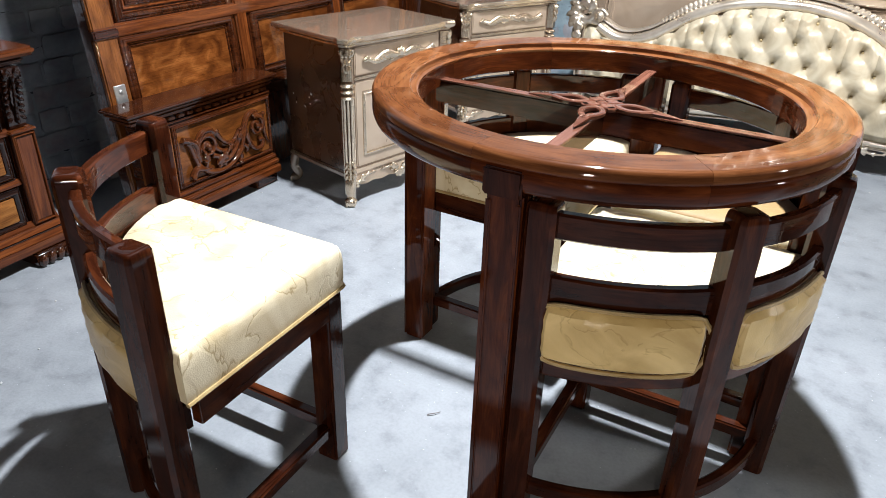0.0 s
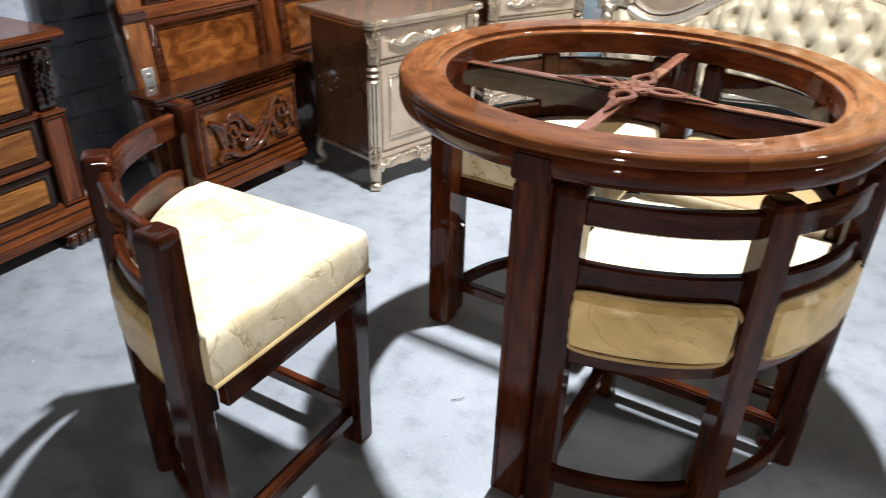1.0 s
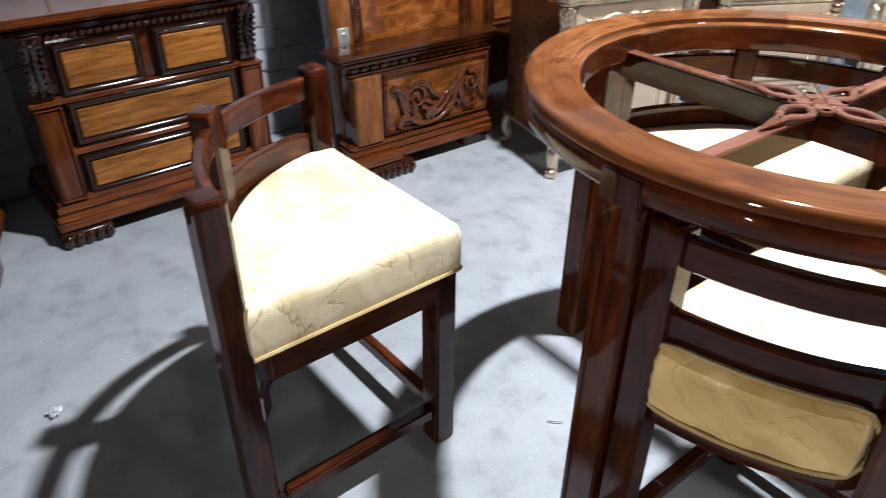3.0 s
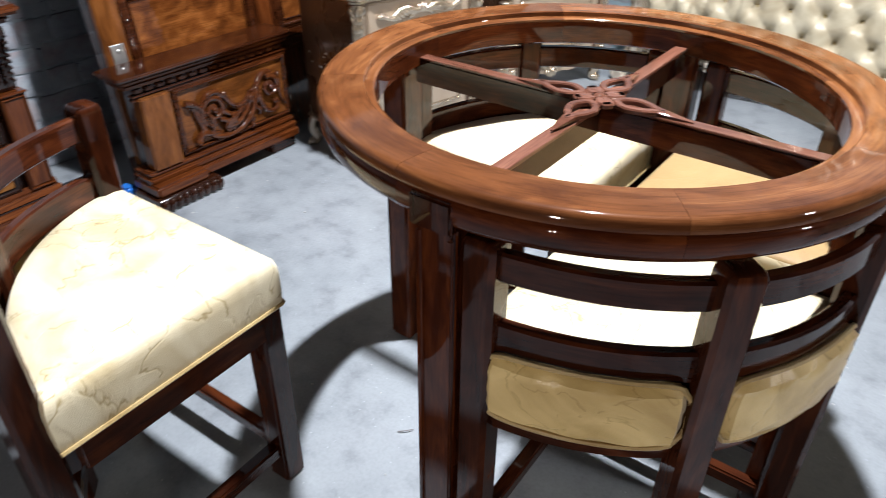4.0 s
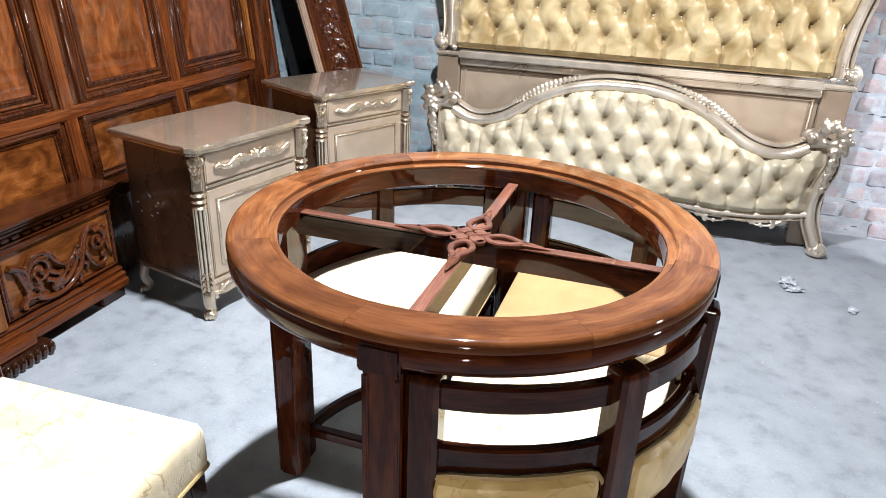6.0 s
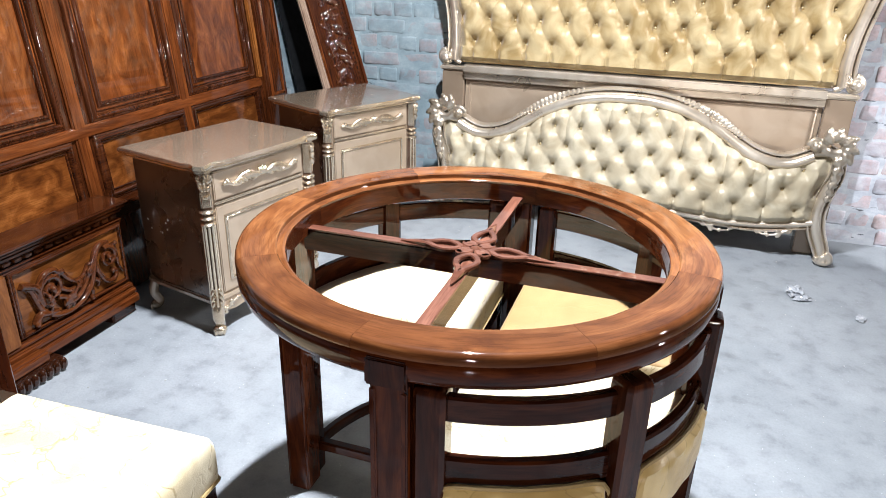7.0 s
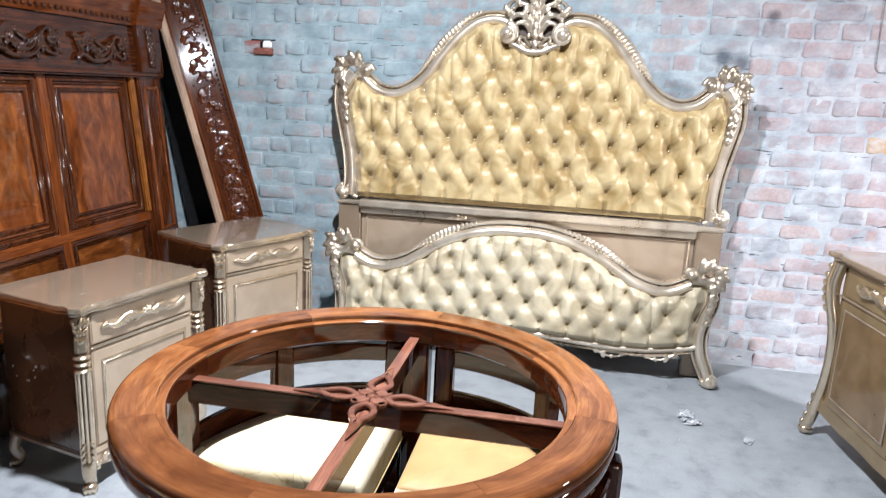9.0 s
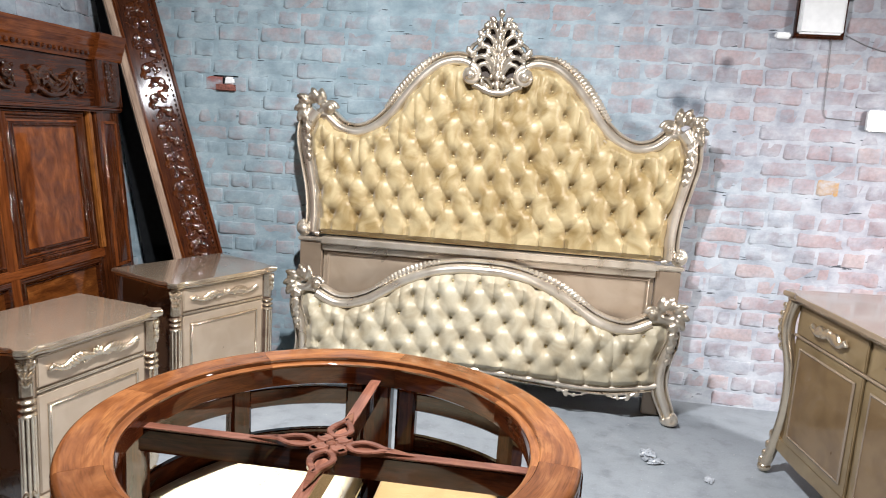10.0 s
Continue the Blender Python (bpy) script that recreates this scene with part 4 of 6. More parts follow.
def tufted(parent, poly, dx, dz, z_row, depth, cloth, y0=0.0, tuck=0.016, crease=0.08, step=0.0068):
    """Deep-buttoned upholstery inside an outline of (x, z): diamonds above, straight pleats below the lowest row."""
    bm = bmesh.new()

    def sway(x, z):
        return 0.005 * math.sin(9 * x + 5 * z) + 0.003 * math.sin(23 * z - 11 * x)

    xs = [p[0] for p in poly]
    zs = [p[1] for p in poly]
    rows = int((max(zs) - z_row) / dz) + 1
    spots, tops = [], {}
    for r in range(rows):
        n = int(max(xs) / dx) + 1
        for i in range(-n, n + 1):
            x, z = (i + 0.5 * (r % 2)) * dx, z_row + r * dz
            if inside(x, z, poly) and edge_gap(x, z, poly) > 0.045:
                spots.append((x - sway(x, z), z))
                tops[2 * i + r % 2] = z
    nx, nz = int((max(xs) - min(xs)) / step) + 3, int((max(zs) - min(zs)) / step) + 3
    grid = {}
    for i in range(nx + 1):
        for j in range(nz + 1):
            x, z = min(xs) + (i - 1) * step, min(zs) + (j - 1) * step
            out = not inside(x, z, poly)
            if out and edge_gap(x, z, poly) > 0.016:
                continue
            wob = sway(x, z)
            u = (x + wob) / dx + (z - z_row) / (2 * dz)
            v = (x + wob) / dx - (z - z_row) / (2 * dz)
            su, sv = abs(math.sin(math.pi * u)), abs(math.sin(math.pi * v))
            bx, bz = x + wob, z - z_row
            row = round(bz / dz)
            near, ax, az = 9.0, 0.0, 0.0
            for k in (row - 1, row, row + 1):
                px, pz = (bx / dx - 0.5 * (k % 2) - round(bx / dx - 0.5 * (k % 2))) * dx, bz - k * dz
                far = math.hypot(px * 1.12, pz * (0.74 if pz > 0 else 1.05))
                if far < near:
                    near, ax, az = far, px, pz
            g = edge_gap(x, z, poly)
            # facets between faint folds, pinched to a cusp at every button; no two folds alike
            cu, cv = math.floor(u + 0.5), math.floor(v + 0.5)
            fold = 0.0
            for d, c, e in ((su, cu, v), (sv, cv, u)):
                w = 0.26 + 0.16 * noise.noise(Vector((c * 1.7, math.floor(e) * 2.3, 5.0 if e is u else 9.0)))
                fold = max(fold, max(0.0, 1 - d / w) * (0.42 + 0.58 * abs(math.cos(math.pi * e)) ** 1.5))
            calm = min(1.0, g / 0.055)
            pinch = math.exp(-(near / (0.180 * dx)) ** 1.45)
            # short creases that run out from the button like a star
            way = math.atan2(az, ax)
            star = noise.noise(Vector((math.cos(way) * 2.6 + (x - ax) * 31, math.sin(way) * 2.6 + (z - az) * 27, 1.0))) * math.exp(-((near / dx - 0.24) / 0.13) ** 2)
            swell = (su * sv) ** 0.6
            h = (1 - 0.80 * pinch - crease * fold * calm) * (1 - crease * (1 - swell)) + 0.055 * star * calm
            h += 0.022 * noise.noise(Vector((x * 40, z * 18, 3.0))) * calm
            # a straight pleat runs up from each button of the topmost row to the rail
            for c in (math.floor(2 * bx / dx), math.floor(2 * bx / dx) + 1):
                top = tops.get(c)
                if top is not None and z > top:
                    h *= 1 - 0.17 * math.exp(-(abs(bx - c * dx / 2) / (0.060 * dx)) ** 1.2)
            if z < z_row + dz * 0.15:
                hp = 0.55 + 0.30 * min(1.0, abs(math.sin(math.pi * (x + wob) / dx)) * 3.0)
                k = max(0, min(1, (z_row + dz * 0.15 - z) / (dz * 0.5)))
                h = h * (1 - k) + hp * k
            h *= 0.15 if out else min(1, 0.15 + g / (0.055 if z > z_row - 0.02 else tuck))
            grid[i, j] = bm.verts.new((x, y0 - depth * h, z))
    for (i, j), a in grid.items():
        q4 = [grid.get(c) for c in ((i + 1, j), (i + 1, j + 1), (i, j + 1))]
        if all(q4):
            bm.faces.new((a, *q4))
    cushion = part("tufted_panel", bm, cloth, parent, "deep-buttoned satin upholstery")
    bm = bmesh.new()
    blob(bm, (0, 0, 0), (0.0080, 0.007, 0.0080), None, 8, 6)
    first = part("button", bm, BUTTON, cushion)
    for i, (x, z) in enumerate(spots):
        b = first if i == 0 else new("button", first.data)
        b.parent = cushion
        b.location = (x, y0 - 0.20 * depth, z)
    return cushion


def rail_profile():
    """A broad round between two grooves, with a bead along either edge."""
    out = [(-0.046, 0.024), (-0.046, -0.010)]
    out += [(-0.0385 + 0.0075 * math.cos(radians(a)), -0.014 - 0.012 * math.sin(radians(a))) for a in (180, 140, 100, 60, 20)]
    out += [(-0.029, -0.006)]
    out += [(0.0265 * math.cos(radians(a)), -0.010 - 0.036 * math.sin(radians(a))) for a in range(180, -1, -18)]
    out += [(0.029, -0.006)]
    out += [(0.0385 + 0.0075 * math.cos(radians(a)), -0.014 - 0.012 * math.sin(radians(a))) for a in (160, 120, 80, 40, 0)]
    return out + [(0.046, -0.010), (0.046, 0.024)]


RAIL = rail_profile()


def lobed(bm, x, z, ang, size, y, k=1):
    """A plump leaf end: three round lobes and a curled tip, pointing at that angle in degrees."""
    a = radians(ang)
    d, n = Vector((math.cos(a), 0, math.sin(a))), Vector((-math.sin(a), 0, math.cos(a)))
    at = Vector((x, y, z))
    turn = Euler((0, -a, 0)).to_matrix()
    for f, o, r in ((0.0, 0.0, 0.56), (0.18, 0.36, 0.42), (0.18, -0.36, 0.42), (0.48, 0.16 * k, 0.44), (0.74, 0.0, 0.34)):
        blob(bm, at + d * f * size + n * o * size + Vector((0, -0.25 * size * (1 - abs(f - 0.4)), 0)), (r * size * 1.15, r * size * 0.85, r * size * 0.75), turn, 9, 7)


def corner_scrolls(bm, x, z, k, s=1.0, y=-0.02):
    """The leafy scrolls that crown a post, round a pierced eye; k is the side it stands on."""
    q = lambda a, b: Vector((x + k * a * s, y, z + b * s))
    ring = [q(0.012 + 0.046 * math.cos(radians(a)), 0.010 + 0.036 * math.sin(radians(a))) for a in range(0, 361, 20)]
    tube(bm, ring, 0.022 * s, 0.022 * s, 9)
    volute(bm, x - k * 0.070 * s, z + 0.004 * s, 0.034 * s, 180 if k > 0 else 0, -k, y - 0.010, 0.50, 1.3)
    blob(bm, q(-0.070, 0.004) + Vector((0, -0.022, 0)), (0.021 * s, 0.018 * s, 0.021 * s), None, 10, 8)
    tube(bm, smooth_path([q(-0.070, -0.034), q(-0.030, -0.030), q(0.010, -0.034), q(0.040, -0.070)], 6), 0.020 * s, 0.017 * s, 8)
    ang = lambda a: a if k > 0 else 180 - a
    for a, b, turn, size in ((-0.018, 0.052, 100, 0.042), (0.012, 0.062, 70, 0.036), (0.066, 0.040, 30, 0.038), (0.078, -0.002, -10, 0.036), (0.070, -0.034, -50, 0.038), (0.048, -0.060, -100, 0.036)):
        lobed(bm, x + k * a * s * 0.92, z + b * s * 0.92, ang(turn), size * s * 1.22, y - 0.012, k)
    for j in range(5):
        lobed(bm, x + k * (0.046 - 0.004 * j) * s, z - (0.098 + 0.036 * j) * s, ang(-96 + 14 * (j % 2)), (0.040 - 0.0035 * j) * s, y - 0.018, k if j % 2 else -k)


def beading(bm, path, side, r=0.013, y=-0.012, every=2):
    """Upright leaf beads along the outer edge of a rail."""
    for i in range(1, len(path) - 1, every):
        t = (path[i + 1] - path[i - 1]).normalized()
        nrm = Vector((-t.z, 0, t.x))
        if nrm.z < 0:
            nrm.negate()
        ang = math.atan2(nrm.z, nrm.x)
        grow = 0.6 + 0.5 * math.sin(math.pi * i / len(path))
        blob(bm, path[i] + nrm * side * 0.92 + Vector((0, y, 0)), (r * 1.15 * grow, r * 0.9, r * 0.75 * grow), Euler((0, -(ang - 0.5), 0)).to_matrix(), 7, 5)


def silver_headboard():
    t = thing("headboard", pose(0.142, 2.240, 0, -1.2, 0, 0), "tall carved silver headboard with gold buttoned upholstery, against brick", "headboard")
    half = [(0.112, 1.662), (0.145, 1.692), (0.205, 1.704), (0.290, 1.682), (0.380, 1.610), (0.455, 1.520), (0.520, 1.430), (0.600, 1.360), (0.690, 1.325), (0.780, 1.340), (0.850, 1.395)]
    post = [(0.905, 0.800), (0.900, 0.900), (0.912, 1.030), (0.938, 1.160), (0.957, 1.270), (0.945, 1.360), (0.905, 1.420)]
    rails = []
    for k in (1, -1):
        path = smooth_path([(k * x, 0, z) for x, z in half], 6)
        rails.append(path)
        part("top_rail", sweep(bmesh.new(), path, RAIL, (0, 1, 0)), SILVER, t)
        pp = smooth_path([(k * x, 0, z) for x, z in post], 6)
        n = len(pp)
        part("side_post", sweep(bmesh.new(), pp, RAIL, (0, 1, 0), [1.15 - 0.1 * math.sin(math.pi * i / n) + 0.35 * (i / n) ** 2 for i in range(n)]), SILVER, t)
        bm = bmesh.new()
        corner_scrolls(bm, k * 0.905, 1.430, k, 1.0, -0.026)
        part("corner_carving", bm, SILVER_SHADED, t, "pierced silver leaf scrolls", grain=0.0035)
        bm = bmesh.new()
        volute(bm, k * 0.948, 0.812, 0.036, 90, -k, -0.030, 0.5, 1.3)
        blob(bm, (k * 0.950, -0.046, 0.810), (0.026, 0.020, 0.024), None, 10, 8)
        tube(bm, smooth_path([(k * 0.870, -0.030, 0.786), (k * 0.900, -0.034, 0.800), (k * 0.925, -0.036, 0.850)], 6), 0.014, 0.010, 8)
        part("base_scroll", bm, SILVER, t, grain=0.0035)
        bm = bmesh.new()
        volute(bm, k * 0.131, 1.634, 0.046, 90, k, -0.078, 0.40, 1.35)
        tube(bm, [Vector((k * 0.131, -0.020, 1.634)), Vector((k * 0.131, -0.078, 1.634))], 0.044, 0.040, 14, 1.0, (1, 0, 0))
        blob(bm, (k * 0.131, -0.092, 1.634), (0.027, 0.022, 0.027), None, 12, 8)
        part("rail_scroll", bm, SILVER, t, grain=0.0035)
        bm = bmesh.new()
        beading(bm, [p for p in path if 0.24 < abs(p.x) < 0.54], 0.046, 0.019, every=1)
        tagged(part("leaf_beading", bm, SILVER, t), kind="stuff")
        part("block_leg", block(min(k * 0.852, k * 0.972), max(k * 0.852, k * 0.972), -0.030, 0.045, 0, 0.745, 0.005), CHAMPAGNE, t)
        part("leg_cap", block(min(k * 0.846, k * 0.984), max(k * 0.846, k * 0.984), -0.040, 0.050, 0.745, 0.772, 0.008), SILVER, t)
    # pierced crest: palm leaves fanning from a stem over a bowl, thick with curled lobes, to a bud at the tip
    bm = bmesh.new()
    y = -0.062
    tube(bm, smooth_path([(-0.118, y, 1.590), (-0.085, y - 0.006, 1.578), (-0.045, y - 0.010, 1.560), (0, y - 0.012, 1.552), (0.045, y - 0.010, 1.560), (0.085, y - 0.006, 1.578), (0.118, y, 1.590)], 6), 0.017, 0.017, 9)
    for k in (1, -1):
        palms = (
            ([(0.006, 1.600), (0.022, 1.680), (0.066, 1.722), (0.112, 1.712), (0.124, 1.684)], 0.017, 0.012),
            ([(0.006, 1.590), (0.026, 1.650), (0.058, 1.686), (0.088, 1.682), (0.094, 1.660)], 0.014, 0.010),
            ([(0.004, 1.640), (0.016, 1.716), (0.048, 1.764), (0.092, 1.768), (0.118, 1.742)], 0.015, 0.010),
            ([(0.020, 1.580), (0.046, 1.612), (0.070, 1.622), (0.076, 1.604)], 0.012, 0.009),
            ([(0.118, 1.716), (0.144, 1.742), (0.128, 1.776), (0.098, 1.790)], 0.013, 0.009),
            ([(0.008, 1.740), (0.030, 1.796), (0.062, 1.822), (0.088, 1.806), (0.082, 1.782)], 0.014, 0.009),
            ([(0.006, 1.800), (0.020, 1.846), (0.044, 1.862), (0.058, 1.840)], 0.012, 0.008),
            ([(0.094, 1.800), (0.092, 1.838), (0.066, 1.862)], 0.011, 0.008))
        for pts, r0, r1 in palms:
            tube(bm, smooth_path([(k * a, y - 0.016 * math.sin(30 * a + 7 * b), b) for a, b in pts], 6), r0, r1, 8)
        for a, b, ang, size in ((0.126, 1.680, -100, 0.026), (0.094, 1.656, -110, 0.022), (0.122, 1.738, -60, 0.026), (0.074, 1.600, -110, 0.020), (0.098, 1.790, 110, 0.026), (0.144, 1.744, 60, 0.024),
                                (0.082, 1.780, -100, 0.022), (0.058, 1.838, -80, 0.022), (0.066, 1.862, 100, 0.026), (0.092, 1.826, 40, 0.022), (0.034, 1.890, 30, 0.026), (0.030, 1.862, 60, 0.022),
                                (0.050, 1.740, 60, 0.022), (0.030, 1.622, 80, 0.020), (0.048, 1.580, 60, 0.018)):
            lobed(bm, k * a, b, ang if k > 0 else 180 - ang, size, y - 0.014, k)
    for z, r in ((1.590, 0.020), (1.630, 0.022), (1.672, 0.018), (1.712, 0.020), (1.760, 0.018), (1.806, 0.018), (1.850, 0.017), (1.886, 0.015)):
        blob(bm, (0, y - 0.018, z), (r * 0.75, r * 0.8, r * 1.5), None, 9, 7)
    blob(bm, (0, y - 0.012, 1.926), (0.017, 0.016, 0.022), None, 10, 8)
    part("crest", bm, SILVER_SHADED, t, "pierced silver leaf crest", grain=0.0035)
    # added plate whose dark colour gives the shade in the crest's gaps
    ground = [(0.0, 1.560), (0.070, 1.578), (0.104, 1.640), (0.112, 1.700), (0.104, 1.760), (0.070, 1.816), (0.046, 1.862), (0.020, 1.895)]
    ground = ground + [(-x, z) for x, z in ground[::-1] if x > 0]
    bm = bmesh.new()
    f = bm.faces.new([bm.verts.new((x, -0.040, z)) for x, z in ground])
    geo = bmesh.ops.extrude_face_region(bm, geom=[f])
    bmesh.ops.translate(bm, verts=[v for v in geo["geom"] if isinstance(v, bmesh.types.BMVert)], vec=(0, 0.022, 0))
    bmesh.ops.recalc_face_normals(bm, faces=bm.faces[:])
    part("crest_ground", bm, CREST_GAP_SHADE, t, "dark brown plate standing in for shade in the crest's gaps")
    right = [(x, z) for x, z in half] + [(0.905, 1.40), (0.950, 1.30), (0.935, 1.16), (0.905, 1.03), (0.885, 0.90), (0.885, 0.795)]
    poly = [(0.0, 1.60)] + right
    poly = poly + [(-x, z) for x, z in poly[::-1] if x > 0]
    tufted(t, poly, 0.1345, 0.114, 0.893, 0.074, GOLD_SATIN, -0.004, 0.032, 0.115)
    # timber backing that follows the upholstery
    bm = bmesh.new()
    front = [bm.verts.new((x, 0.006, z)) for x, z in poly]
    f = bm.faces.new(front)
    geo = bmesh.ops.extrude_face_region(bm, geom=[f])
    bmesh.ops.translate(bm, verts=[v for v in geo["geom"] if isinstance(v, bmesh.types.BMVert)], vec=(0, 0.020, 0))
    bmesh.ops.recalc_face_normals(bm, faces=bm.faces[:])
    part("backing", bm, RAW_WOOD, t, smooth=False)
    part("cross_rail", block(-0.850, 0.850, -0.074, 0.030, 0.742, 0.782, 0.007), SILVER, t)
    part("cross_rail", block(-0.850, 0.850, -0.040, 0.030, 0.705, 0.741, 0.005), SILVER, t)
    part("lower_panel", block(-0.850, 0.850, -0.004, 0.014, 0.180, 0.706, 0.002), CHAMPAGNE_PALE, t)
    part("panel_moulding", frame_moulding(-0.825, 0.825, 0.22, 0.690, -0.0035, 0.016, 0.010), CHAMPAGNE_PALE, t)
    return t


def silver_footboard():
    t = thing("footboard", pose(0.142, 2.100, 0), "carved silver footboard with cream deep-buttoned upholstery, standing before its headboard", "footboard")
    half = [(0.0, 0.700), (0.120, 0.695), (0.250, 0.668), (0.370, 0.618), (0.470, 0.555), (0.560, 0.500), (0.650, 0.470), (0.740, 0.470), (0.830, 0.512)]
    post = [(0.968, 0.030), (0.945, 0.085), (0.910, 0.170), (0.898, 0.260), (0.912, 0.350), (0.938, 0.430), (0.930, 0.510), (0.880, 0.545)]
    path = smooth_path([(x, 0, z) for x, z in [(-x, z) for x, z in half[:0:-1]] + half], 6)
    part("top_rail", sweep(bmesh.new(), path, RAIL, (0, 1, 0)), SILVER, t)
    for k in (1, -1):
        pp = smooth_path([(k * x, 0, z) for x, z in post], 6)
        n = len(pp)
        part("side_post", sweep(bmesh.new(), pp, RAIL, (0, 1, 0), [0.60 + 0.30 * math.sin(math.pi * min(1, 0.10 + i / n)) for i in range(n)]), SILVER, t)
        bm = bmesh.new()
        corner_scrolls(bm, k * 0.890, 0.560, k, 0.92, -0.026)
        part("corner_carving", bm, SILVER_SHADED, t, "pierced silver leaf scrolls", grain=0.0035)
        bm = bmesh.new()
        volute(bm, k * 0.968, 0.038, 0.030, 90, -k, -0.034, 0.5, 1.2)
        blob(bm, (k * 0.970, -0.004, 0.024), (0.046, 0.044, 0.026), None, 12, 8)
        part("scroll_foot", bm, SILVER, t, grain=0.0035)
        bm = bmesh.new()
        beading(bm, [p for p in path if 0.17 < k * p.x < 0.53], 0.044, 0.018, every=1)
        tagged(part("leaf_beading", bm, SILVER, t), kind="stuff")
    low = [(0.895, 0.205), (0.80, 0.185), (0.66, 0.165), (0.50, 0.160), (0.30, 0.172), (0.12, 0.185), (0, 0.188)]
    lp = smooth_path([(x, 0, z) for x, z in low] + [(-x, 0, z) for x, z in low[-2::-1]], 5)
    part("bottom_rail", sweep(bmesh.new(), lp, [(a * 0.7, b * 0.75) for a, b in RAIL], (0, 1, 0)), SILVER, t)
    for k in (1, -1):
        bm = bmesh.new()
        leaf(bm, (k * 0.80, 0.152), (k * 0.64, 0.128), 0.045, -0.012, 0.010, 4, 0.25 * k)
        leaf(bm, (k * 0.42, 0.140), (k * 0.56, 0.122), 0.045, -0.012, 0.010, 4, -0.25 * k)
        tube(bm, smooth_path([(k * 0.84, -0.008, 0.170), (k * 0.72, -0.008, 0.138), (k * 0.59, -0.010, 0.130), (k * 0.46, -0.008, 0.142), (k * 0.33, -0.008, 0.162)], 6), 0.010, 0.008)
        part("apron_carving", bm, SILVER, t, "silver leaf scrolls under the rail", grain=0.003)
    poly = [(x, z) for x, z in half] + [(0.885, 0.520), (0.905, 0.440), (0.890, 0.350), (0.878, 0.260), (0.885, 0.205)] + low[1:]
    poly = poly + [(-x, z) for x, z in poly[::-1] if x > 0]
    tufted(t, poly, 0.134, 0.096, 0.250, 0.064, CREAM_SATIN, -0.004, 0.05)
    bm = bmesh.new()
    f = bm.faces.new([bm.verts.new((x, 0.006, z)) for x, z in poly])
    geo = bmesh.ops.extrude_face_region(bm, geom=[f])
    bmesh.ops.translate(bm, verts=[v for v in geo["geom"] if isinstance(v, bmesh.types.BMVert)], vec=(0, 0.020, 0))
    bmesh.ops.recalc_face_normals(bm, faces=bm.faces[:])
    part("backing", bm, RAW_WOOD, t, smooth=False)
    return t


silver_headboard()
silver_footboard()


def sideboard():
    t = thing("sideboard", pose(1.757, 0.951, 0, 0, 0, -83.5), "long champagne-gold lacquered sideboard with carved handles, facing the table", "sideboard")
    w, d, h = 1.56, 0.42, 0.80
    part("top", shaped_top(1.66, 0.48, 0.765, h, 0.060), CHAMPAGNE, t)
    part("carcass", block(-w / 2 + 0.02, w / 2 - 0.02, -d / 2 + 0.02, d / 2, 0.150, 0.766, 0.004), CHAMPAGNE_GOLD, t)
    f = -d / 2 + 0.018
    n = 3
    cell = (w - 0.10) / n
    for i in range(n):
        x0 = -w / 2 + 0.05 + cell * i
        x1 = x0 + cell
        drawer = part("drawer_front", block(x0 + 0.012, x1 - 0.012, f - 0.010, f + 0.003, 0.635, 0.752, 0.004), CHAMPAGNE_GOLD, t)
        bm = bmesh.new()
        garland(bm, 0.24, 0, 0, 0.060)
        part("carved_handle", bm, CHAMPAGNE_CARVED, drawer, "pale gold carved handle", grain=0.0025).location = ((x0 + x1) / 2, f - 0.014, 0.695)
        door = part("door", block(x0 + 0.012, x1 - 0.012, f - 0.010, f + 0.003, 0.170, 0.622, 0.004), CHAMPAGNE_GOLD, t)
        part("door_panel", block(x0 + 0.050, x1 - 0.050, f - 0.014, f - 0.009, 0.212, 0.585, 0.001), BROWN_PANEL, door, "brown lacquered panel")
        part("panel_moulding", frame_moulding(x0 + 0.050, x1 - 0.050, 0.212, 0.585, f - 0.0125, 0.009, 0.006), CHAMPAGNE, door)
    part("waist_moulding", block(-w / 2 + 0.03, w / 2 - 0.03, f - 0.014, f + 0.002, 0.622, 0.634, 0.004), CHAMPAGNE, t)
    part("lower_rail", scalloped_rail(w - 0.06, 0.172, 0.120, 0.100, f - 0.012), CHAMPAGNE_GOLD, t)
    for k in (1, -1):
        for e in (-1, 1):
            bm = bmesh.new()
            x, y = k * (w / 2 - 0.028), e * (d / 2 - 0.015)
            if e < 0:
                s = [(0.020, 0.760), (0.036, 0.68), (0.030, 0.60), (0.004, 0.50), (-0.006, 0.38), (0.0, 0.26), (0.018, 0.16), (0.034, 0.08), (0.050, 0.030)]
                path = smooth_path([(x + k * a * 0.8, y - a * 0.6, z) for a, z in s], 5)
                tube(bm, path, 0.030, 0.022, 10, 1, (0, 1, 0))
                for j in range(6):
                    p = path[2 + 2 * j]
                    blob(bm, p + Vector((k * 0.016, -0.020, 0)), (0.016, 0.014, 0.020), Euler((0.4, k * 0.5, 0)).to_matrix())
                for j in range(4):
                    p = path[-3 - 3 * j]
                    blob(bm, p + Vector((k * 0.014, -0.016, 0)), (0.013, 0.012, 0.020))
                blob(bm, (x + k * 0.040, y - 0.030, 0.022), (0.030, 0.030, 0.022), None, 10, 8)
            else:
                cabriole(bm, x - k * 0.03, y, 0.16, k, e, 0.026)
            part("leg", bm, CHAMPAGNE_CARVED if e < 0 else CHAMPAGNE_GOLD, t, "pale gold carved leg" if e < 0 else "", axis=2)
    return t


sideboard()


